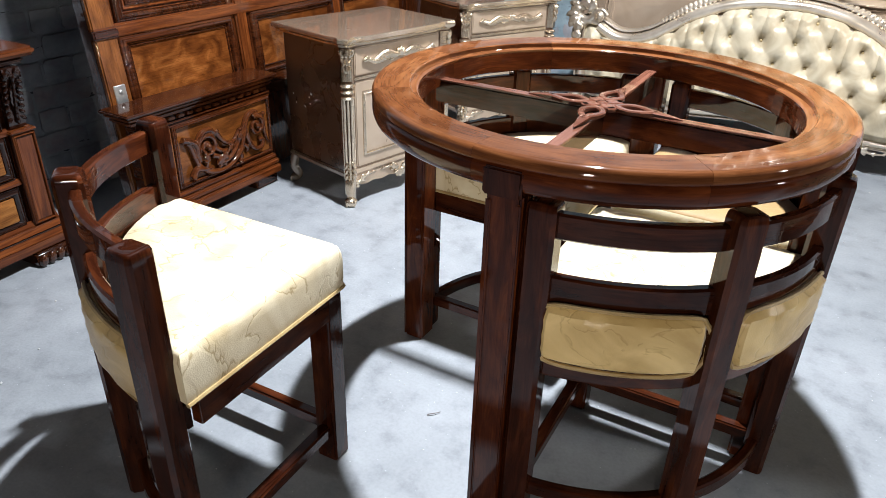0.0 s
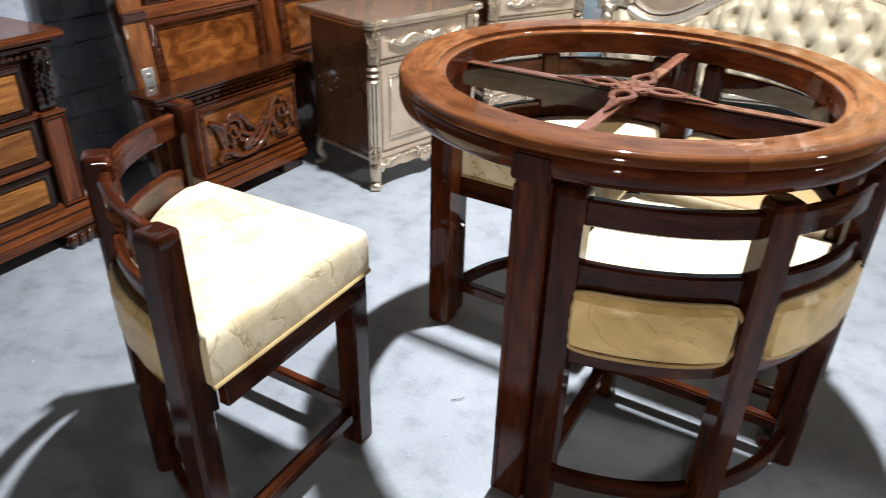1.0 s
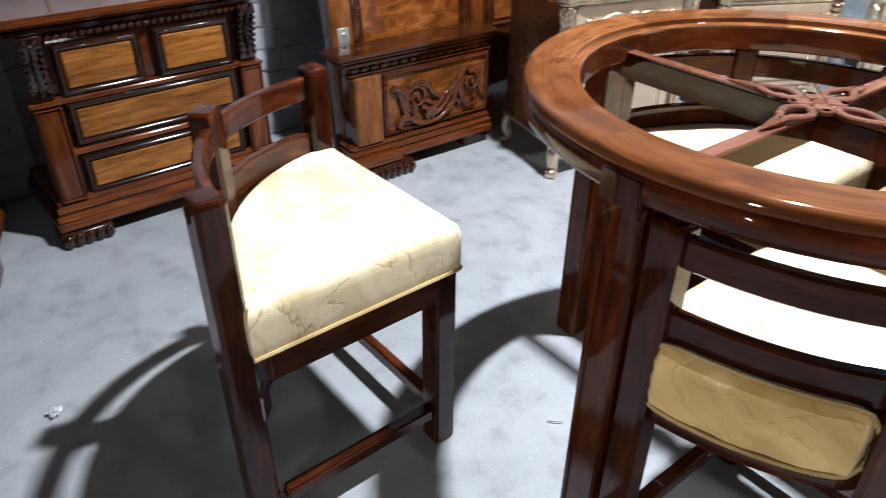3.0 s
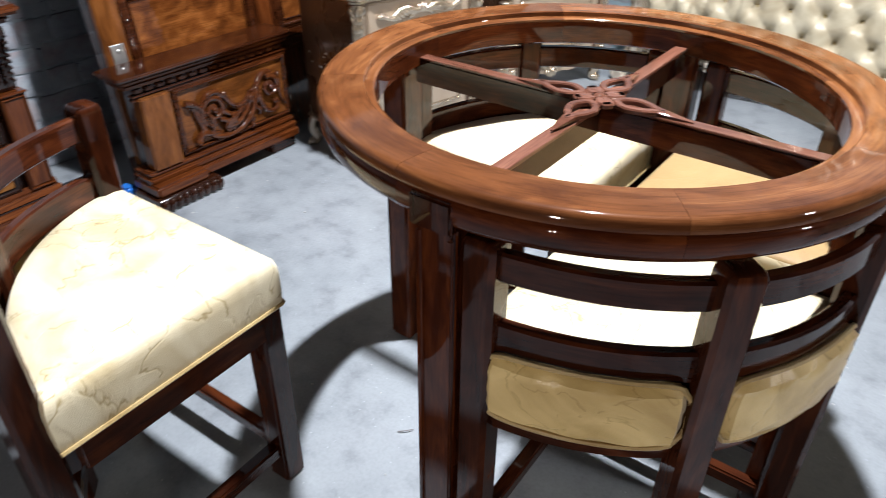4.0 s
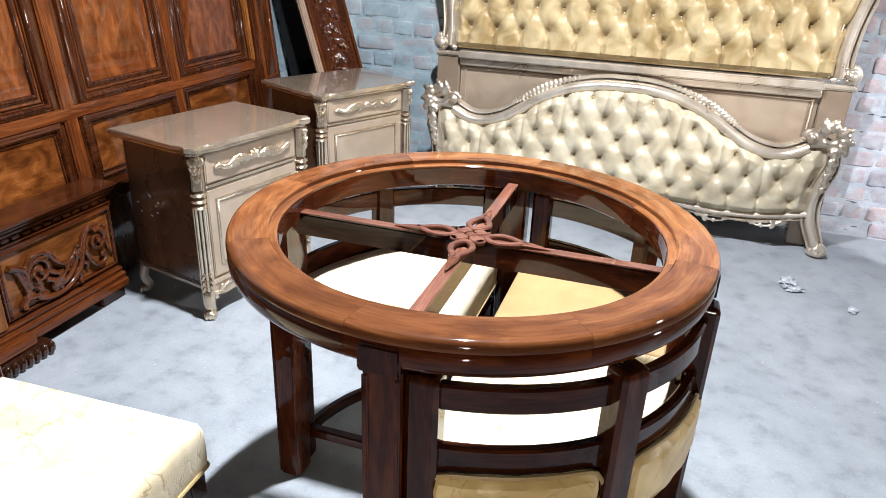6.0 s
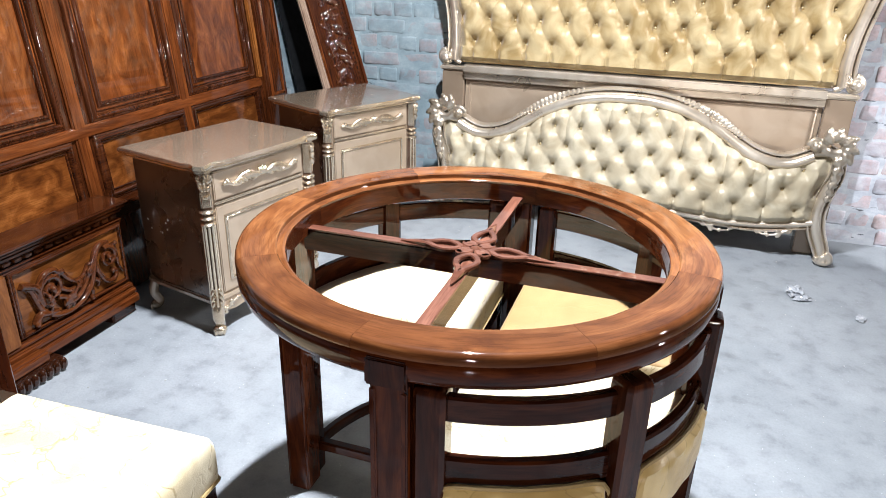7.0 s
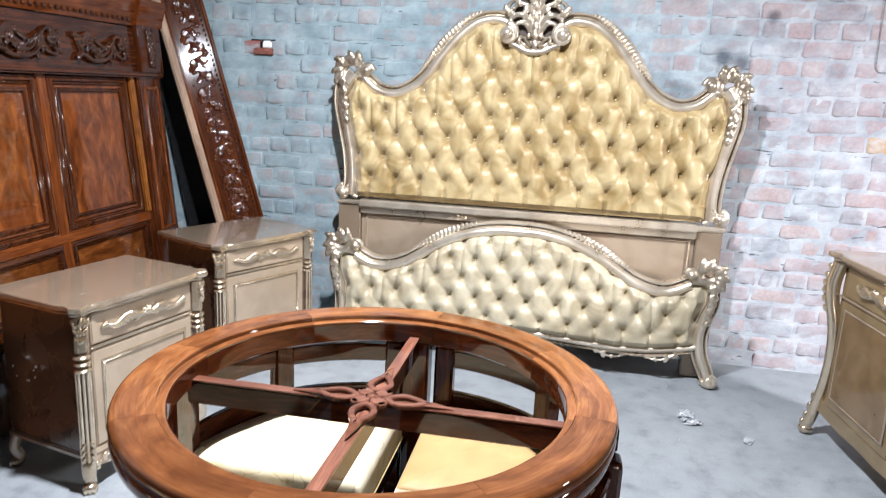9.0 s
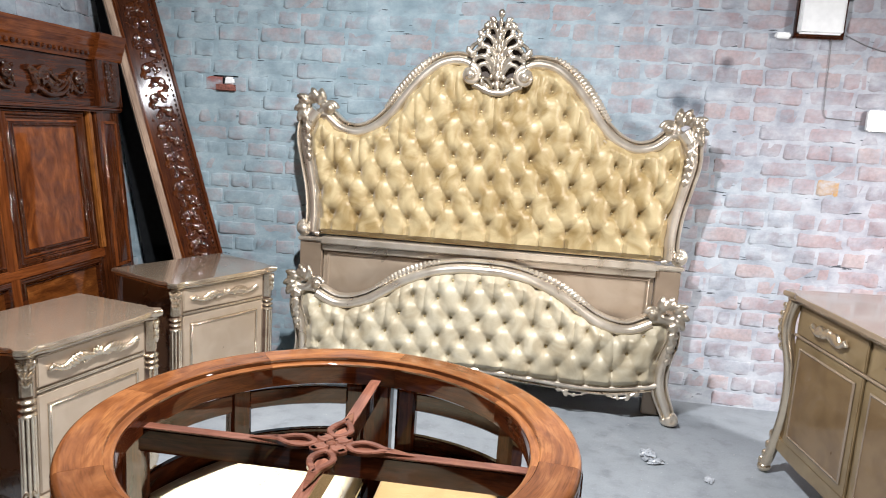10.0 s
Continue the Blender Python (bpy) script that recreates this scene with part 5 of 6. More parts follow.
# ---- walnut bedroom furniture ----
def moulded_panel(parent, x0, x1, z0, z1, y, name="panel", timber=None):
    """A sunk panel with a stepped dark moulding round it."""
    p = part(name, block(x0, x1, y - 0.002, y + 0.004, z0, z1, 0.001), timber or WALNUT_BURL, parent, "figured walnut panel", axis=0 if x1 - x0 > z1 - z0 else 2)
    bm = frame_moulding(x0, x1, z0, z1, y, 0.030, 0.020)
    frame_moulding(x0 + 0.022, x1 - 0.022, z0 + 0.022, z1 - 0.022, y - 0.001, 0.008, 0.008, bm)
    part("panel_moulding", bm, WALNUT_DARK, p)
    return p


def carved_scroll(bm, x0, x1, z, h, y):
    """A running acanthus scroll: a rolled volute, an S stem that climbs to a second one, and curling tendrils."""
    w = x1 - x0

    def strand(points, r0, r1, lift=0.0):
        n = len(points) - 1
        pts = [(x0 + a * w, y - lift - 0.006 * math.sin(math.pi * i / n), z + b * h) for i, (a, b) in enumerate(points)]
        tube(bm, smooth_path(pts, 6), r0 * 1.2, r1 * 1.1, 8, 1.1)

    def roll(a, b, r, start, way, turns, thick):
        tube(bm, spiral(x0 + a * w, z + b * h, r * h, r * h * 0.22, start, start + way * 360 * turns, y - 0.008, 26), thick * 1.1, thick * 0.65, 8, 1.2)
        blob(bm, (x0 + a * w, y - 0.018, z + b * h), (r * h * 0.26,) * 3)

    # fishtail, first volute, the long stem, second volute and its tail
    strand([(0.00, 0.30), (0.07, 0.16), (0.10, -0.06), (0.14, -0.30), (0.24, -0.50), (0.38, -0.57), (0.52, -0.50), (0.63, -0.32), (0.69, -0.02), (0.74, 0.26), (0.81, 0.38), (0.89, 0.34)], 0.010, 0.011)
    strand([(0.00, 0.30), (0.10, 0.20), (0.14, 0.04), (0.15, -0.14)], 0.011, 0.009, 0.004)
    strand([(0.06, -0.50), (0.10, -0.36), (0.18, -0.40), (0.28, -0.46)], 0.012, 0.008, 0.004)
    roll(0.250, 0.02, 0.27, 200, -1, 1.5, 0.0105)
    roll(0.855, 0.08, 0.22, 110, -1, 1.45, 0.0095)
    strand([(0.16, -0.22), (0.14, 0.08), (0.20, 0.32), (0.30, 0.34), (0.35, 0.20)], 0.011, 0.009, 0.003)
    strand([(0.36, 0.26), (0.40, 0.10), (0.47, -0.04), (0.56, -0.04), (0.64, 0.14)], 0.010, 0.006, 0.006)
    strand([(0.34, -0.34), (0.44, -0.38), (0.54, -0.24), (0.62, -0.02), (0.70, 0.24)], 0.010, 0.006, 0.010)
    strand([(0.30, -0.20), (0.38, -0.30), (0.42, -0.46)], 0.010, 0.006, 0.004)
    strand([(0.33, -0.04), (0.40, -0.16), (0.50, -0.18)], 0.010, 0.005, 0.006)
    strand([(0.60, -0.30), (0.64, -0.44), (0.62, -0.56)], 0.010, 0.006)
    strand([(0.66, -0.20), (0.72, -0.30), (0.72, -0.42)], 0.008, 0.005)
    strand([(0.72, 0.14), (0.74, -0.14), (0.80, -0.38), (0.89, -0.42), (0.93, -0.28), (0.88, -0.22)], 0.009, 0.008, 0.002)
    strand([(0.95, 0.30), (0.96, 0.06), (0.97, -0.18), (1.02, -0.40)], 0.008, 0.004)
    for a, b, r in ((0.365, 0.26, 0.011), (0.64, 0.14, 0.009), (0.62, -0.56, 0.010), (0.885, -0.24, 0.010), (0.06, -0.50, 0.011), (0.95, 0.30, 0.010), (0.42, -0.46, 0.009)):
        blob(bm, (x0 + a * w, y - 0.013, z + b * h), (r, r * 0.9, r * 0.9))
    leaf(bm, (x0 + 0.36 * w, z - 0.42 * h), (x0 + 0.60 * w, z - 0.02 * h), 0.22 * h, y - 0.012, 0.014, 6, 0.2)
    leaf(bm, (x0 + 0.58 * w, z - 0.16 * h), (x0 + 0.73 * w, z + 0.30 * h), 0.17 * h, y - 0.012, 0.014, 5, 0.2)
    leaf(bm, (x0 + 0.20 * w, z - 0.40 * h), (x0 + 0.13 * w, z + 0.14 * h), 0.17 * h, y - 0.012, 0.012, 5, -0.3)


def gadroon_foot(x0, x1, y, d, h=0.05):
    bm = block(x0, x1, y, y + d, 0, h, 0.006)
    n = max(4, int((x1 - x0) / 0.026))
    for i in range(n):
        blob(bm, (x0 + (i + 0.5) * (x1 - x0) / n, y - 0.002, h * 0.48), ((x1 - x0) / n * 0.50, 0.014, h * 0.46), Euler((0, 0.25, 0)).to_matrix(), 8, 6)
    return bm


def walnut_headboard():
    base = pose(-1.630, 1.012, 0, 0, 0, 90) @ pose(0, 0, 0, -5.7, 0, 0)
    t = thing("panelled_headboard", base, "tall panelled walnut headboard with carved frieze, leaning by the wall", "headboard")
    part("frame_board", block(-1.02, 1.05, 0.004, 0.055, 0.02, 1.60, 0.004), WALNUT_DARK, t, axis=2)
    cols = ((-0.916, -0.430), (-0.300, 0.200), (0.270, 0.790))
    for x0, x1 in cols:
        moulded_panel(t, x0, x1, 0.415, 0.645, 0.002, "lower_panel")
        upper = moulded_panel(t, x0 + 0.01, x1 - 0.01, 0.715, 1.335, 0.002, "upper_panel", WALNUT_UPPER)
        bm = frame_moulding(x0 + 0.055, x1 - 0.055, 0.760, 1.290, -0.001, 0.020, 0.012)
        part("inner_moulding", bm, WALNUT_DARK, upper)
    part("middle_rail", block(-1.02, 0.84, -0.012, 0.006, 0.655, 0.702, 0.006), WALNUT, t)
    part("bottom_rail", block(-1.02, 0.84, -0.010, 0.006, 0.32, 0.405, 0.006), WALNUT_DARK, t)
    for x in (-0.365, 0.235):
        part("stile", block(x - 0.030, x + 0.030, -0.010, 0.006, 0.405, 1.350, 0.006), WALNUT, t, axis=2)
    part("end_stile", block(-1.02, -0.935, -0.014, 0.008, 0.02, 0.660, 0.005), WALNUT_FIELD, t, axis=2)
    part("end_stile", block(-1.02, -0.935, -0.014, 0.008, 0.690, 1.350, 0.005), WALNUT_FIELD, t, axis=2)
    part("stile_band", block(-1.025, -0.930, -0.024, 0.008, 0.661, 0.689, 0.005), WALNUT_DARK, t)
    # pilaster at the far end
    pil = part("pilaster", block(0.865, 1.055, -0.022, 0.05, 0.02, 1.38, 0.008), WALNUT_DARK, t, axis=2)
    part("pilaster_strip", block(0.815, 0.845, -0.018, 0.006, 0.70, 1.35, 0.005), WALNUT_FIELD, t, axis=2)
    part("pilaster_panel", frame_moulding(0.905, 1.015, 0.60, 1.30, -0.021, 0.018, 0.010), WALNUT, pil, axis=2)
    # frieze and cornice
    frieze = part("frieze", block(-1.02, 1.05, -0.016, 0.05, 1.375, 1.590, 0.004), WALNUT_DARK, t)
    for x in (-0.94, -0.49, -0.04, 0.41):
        bm = bmesh.new()
        carved_scroll(bm, x + 0.02, x + 0.40, 1.484, 0.125, -0.020)
        part("frieze_carving", bm, WALNUT_CARVED, frieze, "glossy carved running scroll", grain=0.003)
    part("frieze_ledge", block(-1.04, 1.07, -0.040, 0.05, 1.350, 1.376, 0.008), WALNUT_DARK, t)
    cap = part("pilaster_cap", block(0.880, 1.065, -0.045, 0.05, 1.372, 1.600, 0.006), WALNUT_DARK, t, axis=2)
    bm = bmesh.new()
    for j in range(6):
        for k in (-1, 1):
            blob(bm, (0.972 + k * 0.020 * (1 - 0.08 * j), -0.050, 1.565 - 0.030 * j), (0.020, 0.014, 0.020), Euler((0, k * 0.6, 0)).to_matrix(), 7, 5)
    part("leaf_carving", bm, WALNUT_CARVED, cap, grain=0.003)
    prof = [(0.05, 0.0), (-0.024, 0.0), (-0.030, 0.012), (-0.033, 0.030), (-0.040, 0.040), (-0.049, 0.060), (-0.053, 0.085), (-0.061, 0.095), (-0.064, 0.120), (0.05, 0.125)]
    cornice = part("cornice", prism([(y, 1.592 + z) for y, z in prof], -1.07, 1.11), WALNUT, t)
    part("cornice_break", prism([(y - 0.022 if y < 0 else y, 1.594 + z) for y, z in prof], 0.872, 1.085), WALNUT, t)
    first = part("dentil", box(bmesh.new(), (0.020, 0.012, 0.018), (0, 0, 0), 0.003), WALNUT_DARK, cornice)
    for i in range(52):
        d = first if i == 0 else new("dentil", first.data)
        d.parent = cornice
        d.location = (-1.03 + 0.0365 * i, -0.037, 1.618)
    part("bed_bracket", block(-1.000, -0.955, -0.019, -0.012, 0.420, 0.510, 0.002), STEEL, t, "bare steel bracket plate")
    for z in (0.443, 0.487):
        bm = bmesh.new()
        blob(bm, (-0.9775, -0.020, z), (0.008, 0.004, 0.008), None, 10, 6)
        part("bolt_head", bm, STEEL, t)
    return t


def walnut_footboard():
    t = thing("carved_footboard", pose(-1.540, -0.014, 0, 0, 0, 90), "low walnut footboard with a carved acanthus panel, on the floor", "footboard")
    x0, x1 = 0.0, 0.61
    part("frame_board", block(x0, x1, 0.0, 0.070, 0.05, 0.415, 0.004), WALNUT_DARK, t)
    part("ledge", block(x0 - 0.075, x1 + 0.005, -0.058, 0.085, 0.450, 0.462, 0.004), WALNUT_DARK, t, "dark dusty ledge")
    part("ledge_step", block(x0 - 0.062, x1, -0.048, 0.082, 0.436, 0.449, 0.005), WALNUT, t)
    part("ledge_cove", block(x0 - 0.05, x1, -0.034, 0.078, 0.415, 0.435, 0.008), WALNUT, t)
    first = part("dentil", box(bmesh.new(), (0.027, 0.014, 0.012), (0, 0, 0), 0.002), WALNUT, t)
    for i in range(15):
        d = first if i == 0 else new("dentil", first.data)
        d.parent = t
        d.location = (x0 + 0.006 + 0.041 * i, -0.008, 0.398)
    part("frieze_moulding", block(x0 - 0.02, x1, -0.018, 0.01, 0.380, 0.388, 0.003), WALNUT, t)
    part("frieze_moulding", block(x0 - 0.02, x1, -0.013, 0.01, 0.366, 0.376, 0.003), WALNUT, t)
    part("pilaster", block(x0 - 0.004, x0 + 0.105, -0.030, 0.02, 0.125, 0.375, 0.005), WALNUT_FIELD, t, axis=2)
    panel = part("panel", block(x0 + 0.135, x1 - 0.015, -0.006, 0.004, 0.140, 0.365, 0.002), WALNUT_FIELD, t, axis=0)
    part("panel_moulding", frame_moulding(x0 + 0.130, x1 - 0.012, 0.140, 0.362, -0.004, 0.018, 0.014), WALNUT_RELIEF, panel)
    bm = bmesh.new()
    carved_scroll(bm, x0 + 0.155, x1 - 0.035, 0.254, 0.185, -0.010)
    part("acanthus_carving", bm, WALNUT_RELIEF, panel, "glossy carved acanthus scroll", grain=0.0022)
    for o, z0, z1 in ((0.014, 0.108, 0.126), (0.026, 0.086, 0.108), (0.036, 0.052, 0.086)):
        part("plinth_moulding", block(x0 - 0.02 - o * 0.5, x1, -o - 0.012, 0.075, z0, z1, 0.006), WALNUT, t)
    part("plinth_return", block(x0 - 0.04, x0 + 0.16, -0.075, 0.0, 0.052, 0.090, 0.008), WALNUT, t)
    part("foot", gadroon_foot(x0 - 0.05, x0 + 0.20, -0.085, 0.15, 0.052), WALNUT_CARVED, t)
    part("foot", block(x1 - 0.12, x1, -0.02, 0.06, 0, 0.052, 0.006), WALNUT_DARK, t)
    return t


def dresser(m, label):
    t = thing("dresser", m, label, "dresser", "walnut dressers")
    w, d, h = 0.70, 0.34, 0.682
    part("carcass", block(-w / 2 + 0.01, w / 2 - 0.01, -d / 2 + 0.015, d / 2, 0.06, 0.635, 0.004), WALNUT_DARK, t)
    part("top", block(-w / 2 - 0.055, w / 2 + 0.055, -d / 2 - 0.050, d / 2, 0.654, h, 0.010), WALNUT, t)
    part("top_cove", block(-w / 2 - 0.030, w / 2 + 0.030, -d / 2 - 0.028, d / 2, 0.632, 0.655, 0.010), WALNUT_DARK, t)
    bm = bmesh.new()
    for i in range(30):
        blob(bm, (-w / 2 + 0.02 + (w - 0.04) * i / 29, -d / 2 - 0.010, 0.618), (0.009, 0.010, 0.011), None, 6, 5)
    tagged(part("egg_moulding", bm, WALNUT_CARVED, t), kind="stuff")
    f = -d / 2
    xs = w / 2 - 0.084
    for z0, z1, cells in ((0.442, 0.598, ((-xs, -0.020), (0.020, xs))), (0.290, 0.430, ((-xs, xs),)), (0.130, 0.264, ((-xs, xs),))):
        for x0, x1 in cells:
            dr = part("drawer", block(x0, x1, f - 0.002, f + 0.02, z0, z1, 0.004), WALNUT_DARK, t)
            part("drawer_panel", block(x0 + 0.026, x1 - 0.026, f - 0.012, f, z0 + 0.026, z1 - 0.026, 0.003), WALNUT_GOLD, dr, "figured walnut drawer panel", axis=0)
            bm = ridged_frame(x0 + 0.014, x1 - 0.014, z0 + 0.014, z1 - 0.014, f - 0.002, 0.028, 0.0145)
            part("drawer_moulding", bm, WALNUT_EDGE, dr, "near-black glossy moulding")
    for z in (0.436, 0.277):
        part("drawer_rail", prism([(f + 0.005, z - 0.011), (f - 0.004, z - 0.011), (f - 0.011, z - 0.007), (f - 0.012, z), (f - 0.010, z + 0.004), (f - 0.006, z + 0.009), (f - 0.001, z + 0.013), (f + 0.005, z + 0.013)], -w / 2 + 0.07, w / 2 - 0.07), WALNUT, t)
    for k in (1, -1):
        a, b = sorted((k * (w / 2 - 0.074), k * (w / 2 + 0.004)))
        p = part("pilaster", block(a, b, f - 0.020, f + 0.02, 0.130, 0.432, 0.004), WALNUT_DARK, t, axis=2)
        part("pilaster_panel", block(a + 0.012, b - 0.012, f - 0.024, f - 0.019, 0.142, 0.420, 0.002), WALNUT, p, axis=2)
        part("pilaster_bead", frame_moulding(a + 0.006, b - 0.006, 0.136, 0.426, f - 0.020, 0.009, 0.010), WALNUT, p, axis=2)
        part("pilaster_cap", block(a - 0.004, b + 0.004, f - 0.034, f + 0.02, 0.433, 0.442, 0.004), WALNUT, t)
        bow = ((0.0, 0.443), (0.016, 0.446), (0.020, 0.480), (0.018, 0.520), (0.026, 0.560), (0.040, 0.590), (0.050, 0.612), (0.050, 0.630), (0.0, 0.630))
        console = prism([(f + 0.006 - y, z) for y, z in bow], a + 0.012, b - 0.012)
        c = part("corbel", console, WALNUT_EDGE, t, axis=2, smooth=False)
        bm = bmesh.new()
        x = (a + b) / 2
        for j in range(8):
            z = 0.606 - 0.019 * j
            y = f - 0.040 + 0.0042 * j if j < 6 else f - 0.014
            for e in (-1, 1):
                blob(bm, (x + e * 0.022, y, z), (0.011, 0.008, 0.0062), Euler((0, e * 0.62, 0)).to_matrix(), 9, 6)
            blob(bm, (x, y - 0.004, z - 0.004), (0.006, 0.008, 0.012), None, 8, 6)
        for e in (-1, 1):
            volute(bm, x + e * 0.018, 0.616, 0.011, 90, e, f - 0.046, 0.5, 1.1)
        part("leaf_carving", bm, WALNUT_EDGE, c, "dark carved leaf corbel", grain=0.0022)
        part("foot", gadroon_foot(min(k * (w / 2 + 0.035), k * (w / 2 - 0.115)), max(k * (w / 2 + 0.035), k * (w / 2 - 0.115)), f - 0.058, 0.12, 0.048), WALNUT_CARVED, t)
    for i, (o, z0, z1) in enumerate(((0.022, 0.108, 0.130), (0.034, 0.086, 0.108), (0.048, 0.050, 0.086))):
        part("plinth_moulding", block(-w / 2 - o * 0.7, w / 2 + o * 0.7, f - o, d / 2, z0, z1, 0.005), WALNUT if i != 1 else WALNUT_EDGE, t)
        part("plinth_ovolo", ovolo(-w / 2 - o * 0.6, w / 2 + o * 0.6, f - o + 0.013, z1 - 0.002, 0.011, 0.016), WALNUT, t)
    return t


walnut_headboard()
walnut_footboard()
dresser(pose(-1.876, -0.624, 0, 0, 0, 93), "carved walnut dresser with four panelled drawers, by the wall")
dresser(pose(-1.823, -1.515, 0, 0, 0, 76), "carved walnut dresser turned slightly beside its twin")


# ---- things in the corner, on the wall and on the floor ----
def leaning_rail():
    """A carved bed rail stood on end across the corner, leaning sideways and back."""
    across, up = Vector((0.7826, 0.5827, 0.2191)), Vector((-0.3058, 0.0533, 0.9506))
    depth = up.cross(across)
    m = Matrix.Translation((-1.186, 2.208, 0.0)) @ Matrix((across, depth, up)).transposed().to_4x4()
    t = thing("carved_bed_rail", m, "carved walnut bed rail stood on end in the corner", "bed rail")
    part("board", block(-0.102, 0.104, -0.012, 0.040, 0.036, 2.28, 0.006), WALNUT_DARK, t, axis=2)
    part("pale_edge", block(-0.142, -0.104, -0.028, 0.040, 0.036, 2.28, 0.008), RAW_WOOD, t, "pale unstained edge strip", axis=2)
    part("edge_bead", block(0.084, 0.108, -0.020, 0.0, 0.036, 2.28, 0.008), WALNUT, t, axis=2)
    part("edge_bead", block(-0.101, -0.082, -0.018, 0.0, 0.036, 2.28, 0.007), WALNUT, t, axis=2)
    rng = random.Random(14)
    bm = bmesh.new()
    z = 0.35
    k = 1
    while z < 2.2:
        leaf(bm, (-0.045 * k, z), (0.035 * k, z + 0.075), 0.055, -0.013, 0.008, 5, 0.35 * k)
        volute(bm, 0.026 * k, z + 0.026, 0.020, 90, k, -0.012, 0.34, 1.3)
        leaf(bm, (0.014 * k, z + 0.04), (-0.046 * k, z + 0.055), 0.040, -0.012, 0.008, 4, -0.3 * k)
        for i in range(5):
            blob(bm, (rng.uniform(-0.062, 0.050), -0.013, z + rng.uniform(0, 0.08)), (rng.uniform(0.005, 0.009), 0.006, rng.uniform(0.006, 0.013)), Euler((0, rng.uniform(-1.2, 1.2), 0)).to_matrix(), 8, 6)
        z += 0.080
        k = -k
    part("carving", bm, WALNUT_RELIEF, t, "glossy shallow carved leaves", grain=0.0032)
    bm = bmesh.new()
    for i in range(70):
        blob(bm, (0.072, -0.012, 0.35 + 0.027 * i), (0.006, 0.006, 0.009), None, 6, 5)
    tagged(part("bead_moulding", bm, WALNUT_CARVED, t), kind="stuff")
    return t


leaning_rail()
# flat black sheet that fills the wedge left of the carved rail
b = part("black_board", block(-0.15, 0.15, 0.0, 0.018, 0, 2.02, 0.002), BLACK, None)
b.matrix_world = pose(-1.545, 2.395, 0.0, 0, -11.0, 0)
tagged(b, "tall flat matt black sheet leaning beside the carved bed rail", "board")


def switch_box():
    t = thing("meter_box", pose(1.656, BACK - 0.002, 1.918), "white electric box on a dark board, high on the brick wall", "electric box")
    part("backboard", block(-0.112, 0.118, -0.022, 0.002, -0.012, 0.36, 0.003), WALNUT_DARK, t)
    part("cover", block(-0.104, 0.100, -0.060, -0.022, 0.006, 0.34, 0.010), WHITE_PLASTIC, t, "white plastic cover")
    part("lower_lip", block(-0.105, 0.105, -0.035, -0.022, -0.004, 0.012, 0.003), WALNUT_DARK, t)
    part("conduit_stub", block(-0.195, -0.126, -0.030, 0.002, -0.016, 0.012, 0.006), WHITE_PLASTIC, t)
    return t


def wall_cable(points, r, label):
    bm = bmesh.new()
    tube(bm, smooth_path(points, 8), r, r, 6)
    return tagged(part("wall_cable", bm, CABLE, None), label, "cable")


def broken_brick():
    """A brick broken back into a dark putlog hole, its red core and a smear of white mortar showing."""
    t = thing("broken_brick", pose(-1.340, BACK - 0.001, 1.520), "broken red brick with white mortar beside a dark hole", "brick")
    rnd = random.Random(12)
    bm = block(-0.058, 0.048, -0.018, 0.004, -0.020, 0.012, 0.004)
    bmesh.ops.subdivide_edges(bm, edges=bm.edges[:], cuts=1)
    for v in bm.verts:
        v.co += Vector((rnd.uniform(-0.005, 0.005), rnd.uniform(-0.004, 0.002), rnd.uniform(-0.005, 0.005)))
    part("core", bm, BROKEN_RED, t, "raw red broken face")
    bm = block(-0.012, 0.038, -0.012, 0.004, 0.014, 0.052, 0.006)
    for v in bm.verts:
        v.co += Vector((rnd.uniform(-0.003, 0.003), 0, rnd.uniform(-0.003, 0.003)))
    part("mortar_smear", bm, WHITE_PLASTIC, t, "white mortar smear")
    part("dark_hole", block(-0.080, 0.060, -0.003, 0.003, 0.053, 0.060, 0.001), BLACK, t, "dark open joint")
    part("dark_hole", block(-0.028, -0.010, -0.003, 0.003, 0.014, 0.050, 0.001), BLACK, t, "dark open joint")
    return t


switch_box()
broken_brick()
wall_cable([(1.725, BACK - 0.006, 1.925), (1.73, BACK - 0.006, 1.80), (1.735, BACK - 0.006, 1.66), (1.745, BACK - 0.006, 1.55), (1.80, BACK - 0.006, 1.535), (1.92, BACK - 0.006, 1.53)], 0.0018, "thin dark cable running down from the electric box")
wall_cable([(1.79, BACK - 0.006, 1.93), (1.95, BACK - 0.006, 1.87), (2.15, BACK - 0.008, 1.86), (2.5, BACK - 0.008, 1.95)], 0.0022, "thin dark cable sagging along the brick wall")


def wall_light():
    t = thing("wall_light", pose(1.995, BACK - 0.002, 1.535), "small glowing square light on the brick wall", "wall light")
    part("housing", block(-0.055, 0.055, -0.030, 0.002, -0.050, 0.050, 0.006), WHITE_PLASTIC, t)
    m, _, p = nodes_of("lit_diffuser")
    p.inputs["Base Color"].default_value = (0.9, 0.9, 0.9, 1)
    p.inputs["Emission Color"].default_value = (1, 0.99, 0.96, 1)
    p.inputs["Emission Strength"].default_value = 6.0
    part("diffuser", block(-0.050, 0.050, -0.046, -0.030, -0.045, 0.045, 0.010), m, t, "lit white diffuser")
    return t


wall_light()


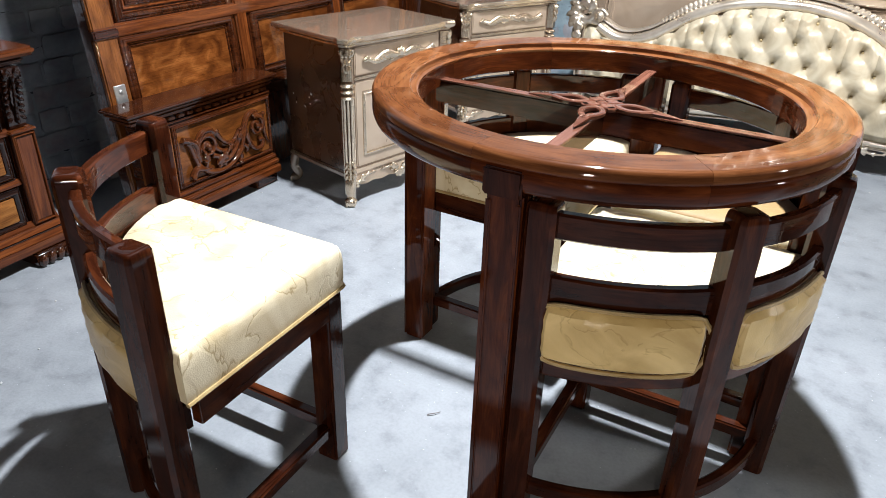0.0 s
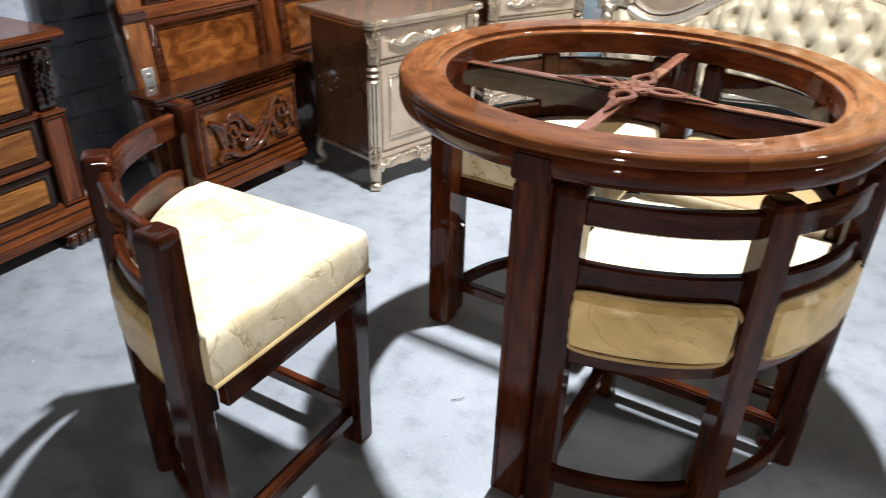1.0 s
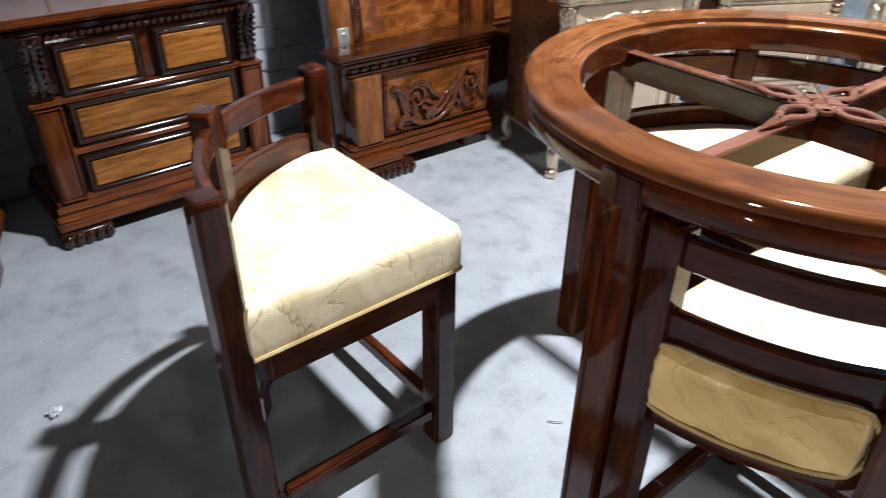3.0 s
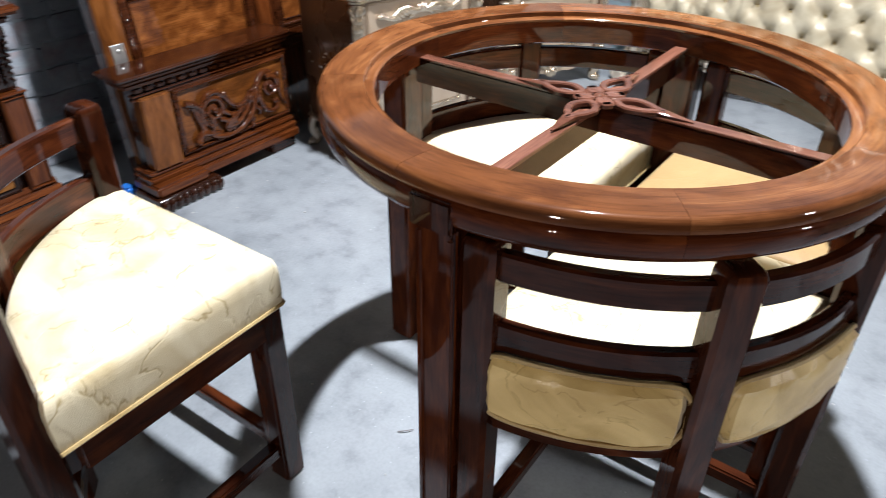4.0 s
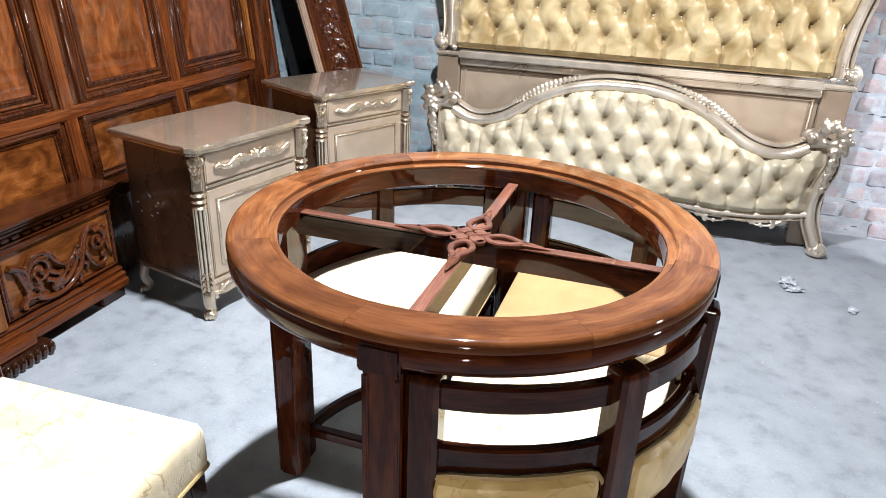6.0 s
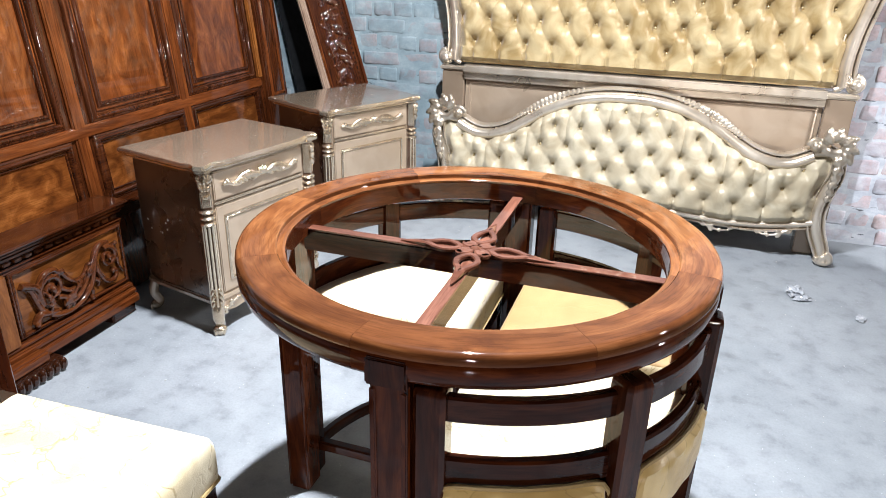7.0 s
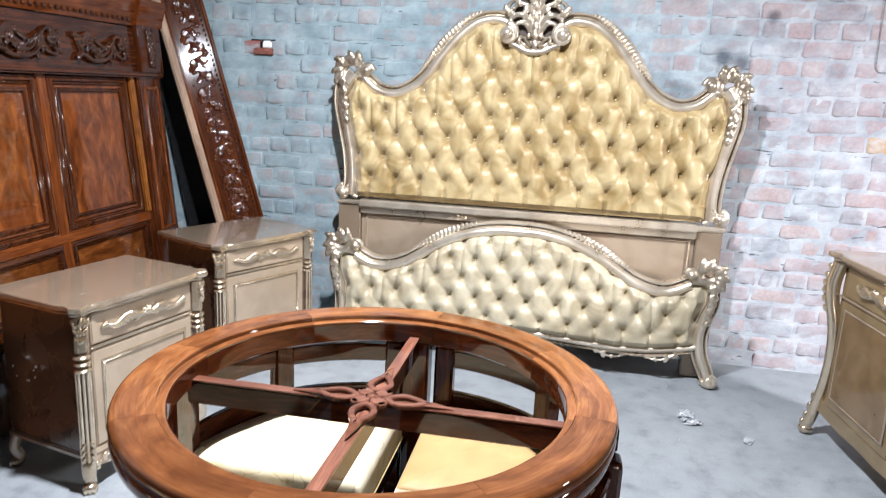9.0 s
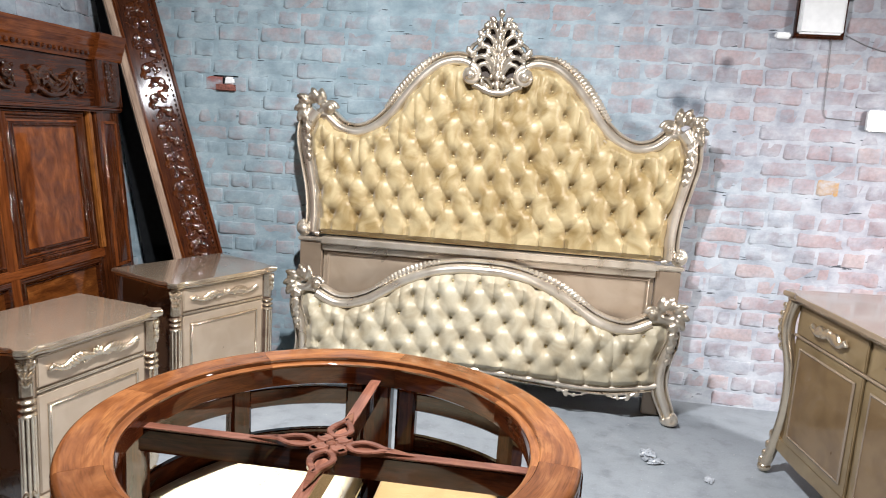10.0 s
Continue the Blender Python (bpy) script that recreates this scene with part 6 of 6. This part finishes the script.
def crumple(name, at, size, material, label, category, seed):
    rnd = random.Random(seed)
    bm = bmesh.new()
    bmesh.ops.create_icosphere(bm, subdivisions=3, radius=1)
    for v in bm.verts:
        k = 0.72 + 0.5 * noise.noise(v.co * 2.2 + Vector((seed * 3.1, 0, 0))) + 0.25 * noise.noise(v.co * 6 + Vector((0, seed, 0)))
        v.co = Vector((v.co.x * size[0] * k, v.co.y * size[1] * k, max(0.0, (v.co.z * k * 0.6 + 0.45)) * size[2]))
    ob = part(name, bm, material, None, smooth=False)
    ob.location = at
    ob.rotation_euler = (0, 0, rnd.random() * 6)
    return tagged(ob, label, category)


crumple("plastic_wrap", (0.952, 1.705, 0), (0.060, 0.045, 0.040), GREY_WRAP, "crumpled clear plastic wrap lying on the floor", "wrap", 3)
crumple("plastic_wrap", (0.985, 1.660, 0), (0.050, 0.025, 0.02), GREY_WRAP, "flattened clear plastic scrap lying on the floor", "wrap", 5)
crumple("paper_scrap", (1.18, 1.55, 0), (0.035, 0.022, 0.016), GREY_WRAP, "small pale scrap lying on the floor", "scrap", 8)
crumple("paper_scrap", (-0.915, -1.181, 0), (0.022, 0.018, 0.014), GREY_WRAP, "small pale crumpled scrap lying on the floor", "scrap", 11)
b = part("blue_scrap", box(bmesh.new(), (0.050, 0.050, 0.050), (0, 0, 0.025), 0.008, None, 0.82), BLUE_PLASTIC, None)
b.matrix_world = pose(-1.648, -0.062, 0, 0, 0, 20)
tagged(b, "small bright blue plastic tub on the floor", "tub")
bm = bmesh.new()
tube(bm, smooth_path([(-0.235, -0.310, 0.003), (-0.222, -0.300, 0.005), (-0.212, -0.285, 0.003)], 4), 0.0016, 0.001, 5, 1, (0, 0, 1))
tagged(part("twig", bm, CABLE, None), "thin dark splinter of wood on the floor", "splinter")
bm = bmesh.new()
rnd = random.Random(4)
for i in range(230):
    x, y = rnd.uniform(-1.5, 1.6), rnd.uniform(-1.6, 2.3)
    s = rnd.uniform(0.001, 0.0032)
    blob(bm, (x, y, s * 0.4), (s * rnd.uniform(0.7, 2.0), s, s * 0.7), Euler((0, 0, rnd.random() * 6)).to_matrix(), 5, 3)
tagged(part("grit", bm, CRUMB, None), "pale grit and sawdust crumbs scattered on the floor", "grit", kind="stuff")


# ---- masonry: courses of worn bricks ----
def brick_mesh(w, h, seed):
    """A brick face with worn, uneven edges, looking along -y, with its back at y = 0.03."""
    rnd = random.Random(seed)
    bm = bmesh.new()
    cols, rows = (-0.5, -0.45, -0.30, -0.05, 0.22, 0.45, 0.5), (-0.5, -0.37, 0.37, 0.5)
    n, k = len(cols) - 1, len(rows) - 1
    grid = []
    for i in range(n + 1):
        row = []
        for j in range(k + 1):
            x, z = w * cols[i], h * rows[j]
            edge = i in (0, n) or j in (0, k)
            corner = i in (0, n) and j in (0, k)
            depth = rnd.uniform(0.0002, 0.0026) if edge else rnd.uniform(-0.0022, 0.0004)
            pull = 0.93 if corner else 1.0
            row.append(bm.verts.new((x * pull + rnd.uniform(-0.003, 0.003), depth, z * pull + rnd.uniform(-0.0035, 0.0035))))
        grid.append(row)
    for i in range(n):
        for j in range(k):
            bm.faces.new((grid[i][j], grid[i + 1][j], grid[i + 1][j + 1], grid[i][j + 1]))
    border = [e for e in bm.edges if e.is_boundary]
    ext = bmesh.ops.extrude_edge_only(bm, edges=border)
    for v in ext["geom"]:
        if isinstance(v, bmesh.types.BMVert):
            v.co.y = 0.03
    bmesh.ops.recalc_face_normals(bm, faces=bm.faces[:])
    grain_uv(bm, 0)
    me = bpy.data.meshes.new("brick")
    bm.to_mesh(me)
    bm.free()
    me.materials.append(BRICK)
    for f in me.polygons:
        f.use_smooth = True
    return me


STRETCHERS = [brick_mesh(0.224, 0.078, s) for s in range(5)]
HEADERS = [brick_mesh(0.109, 0.078, s + 20) for s in range(4)]
COURSE = 0.0880


def courses(length, height, seed):
    """Places of bricks in alternating courses: along, up, is it a header."""
    rnd = random.Random(seed)
    z, row = COURSE / 2, 0
    while z < height:
        head = row % 2 == 1
        w = 0.118 if head else 0.234
        x = -rnd.uniform(0, w)
        while x < length + w:
            yield x + w / 2, z, head, rnd
            x += w + rnd.uniform(-0.004, 0.006)
        z += COURSE
        row += 1


bpy.context.view_layer.update()
loose = bmesh.new()
made = 0
for x, z, head, rnd in courses(2.35 - LEFT, 2.32, 1):
    X = LEFT + x
    m = pose(X, BACK + rnd.uniform(-0.0012, 0.0010), z + rnd.uniform(-0.004, 0.004), rnd.uniform(-1.0, 1.0), rnd.uniform(-1.0, 1.0), rnd.uniform(-0.5, 0.5))
    me = rnd.choice(HEADERS if head else STRETCHERS)
    near = (1.0 < X < 2.1 and 0.0 < z < 2.1) or (-0.9 < X < -0.55 and z > 1.2) or (-1.55 < X < -0.75 and z > 0.6)
    if near and made < 300:
        b = new("brick", me)
        b.parent = wall_back
        b.matrix_world = m
        made += 1
        for bx, bz, stuff in ((1.775, 1.165, ORANGE_BRICK), (-1.41, 1.53, RED_BRICK)):
            if abs(X - bx) < (0.055 if head else 0.11) and abs(z - bz) < 0.043:
                b.material_slots[0].link = "OBJECT"
                b.material_slots[0].material = stuff
    else:
        old = len(loose.verts)
        loose.from_mesh(me)
        loose.verts.ensure_lookup_table()
        for v in loose.verts[old:]:
            v.co = m @ v.co
tagged(part("brickwork", loose, BRICK, wall_back), kind="stuff")
loose = bmesh.new()
for x, z, head, rnd in courses(BACK + 2.4, 2.3, 2):
    m = pose(LEFT + rnd.uniform(-0.003, 0.003), -2.4 + x, z, rnd.uniform(-1, 1), 0, 90 + rnd.uniform(-0.8, 0.8))
    me = rnd.choice(HEADERS if head else STRETCHERS)
    old = len(loose.verts)
    loose.from_mesh(me)
    loose.verts.ensure_lookup_table()
    for v in loose.verts[old:]:
        v.co = m @ v.co
tagged(part("brickwork", loose, SIDE_BRICK, wall_left), kind="stuff")
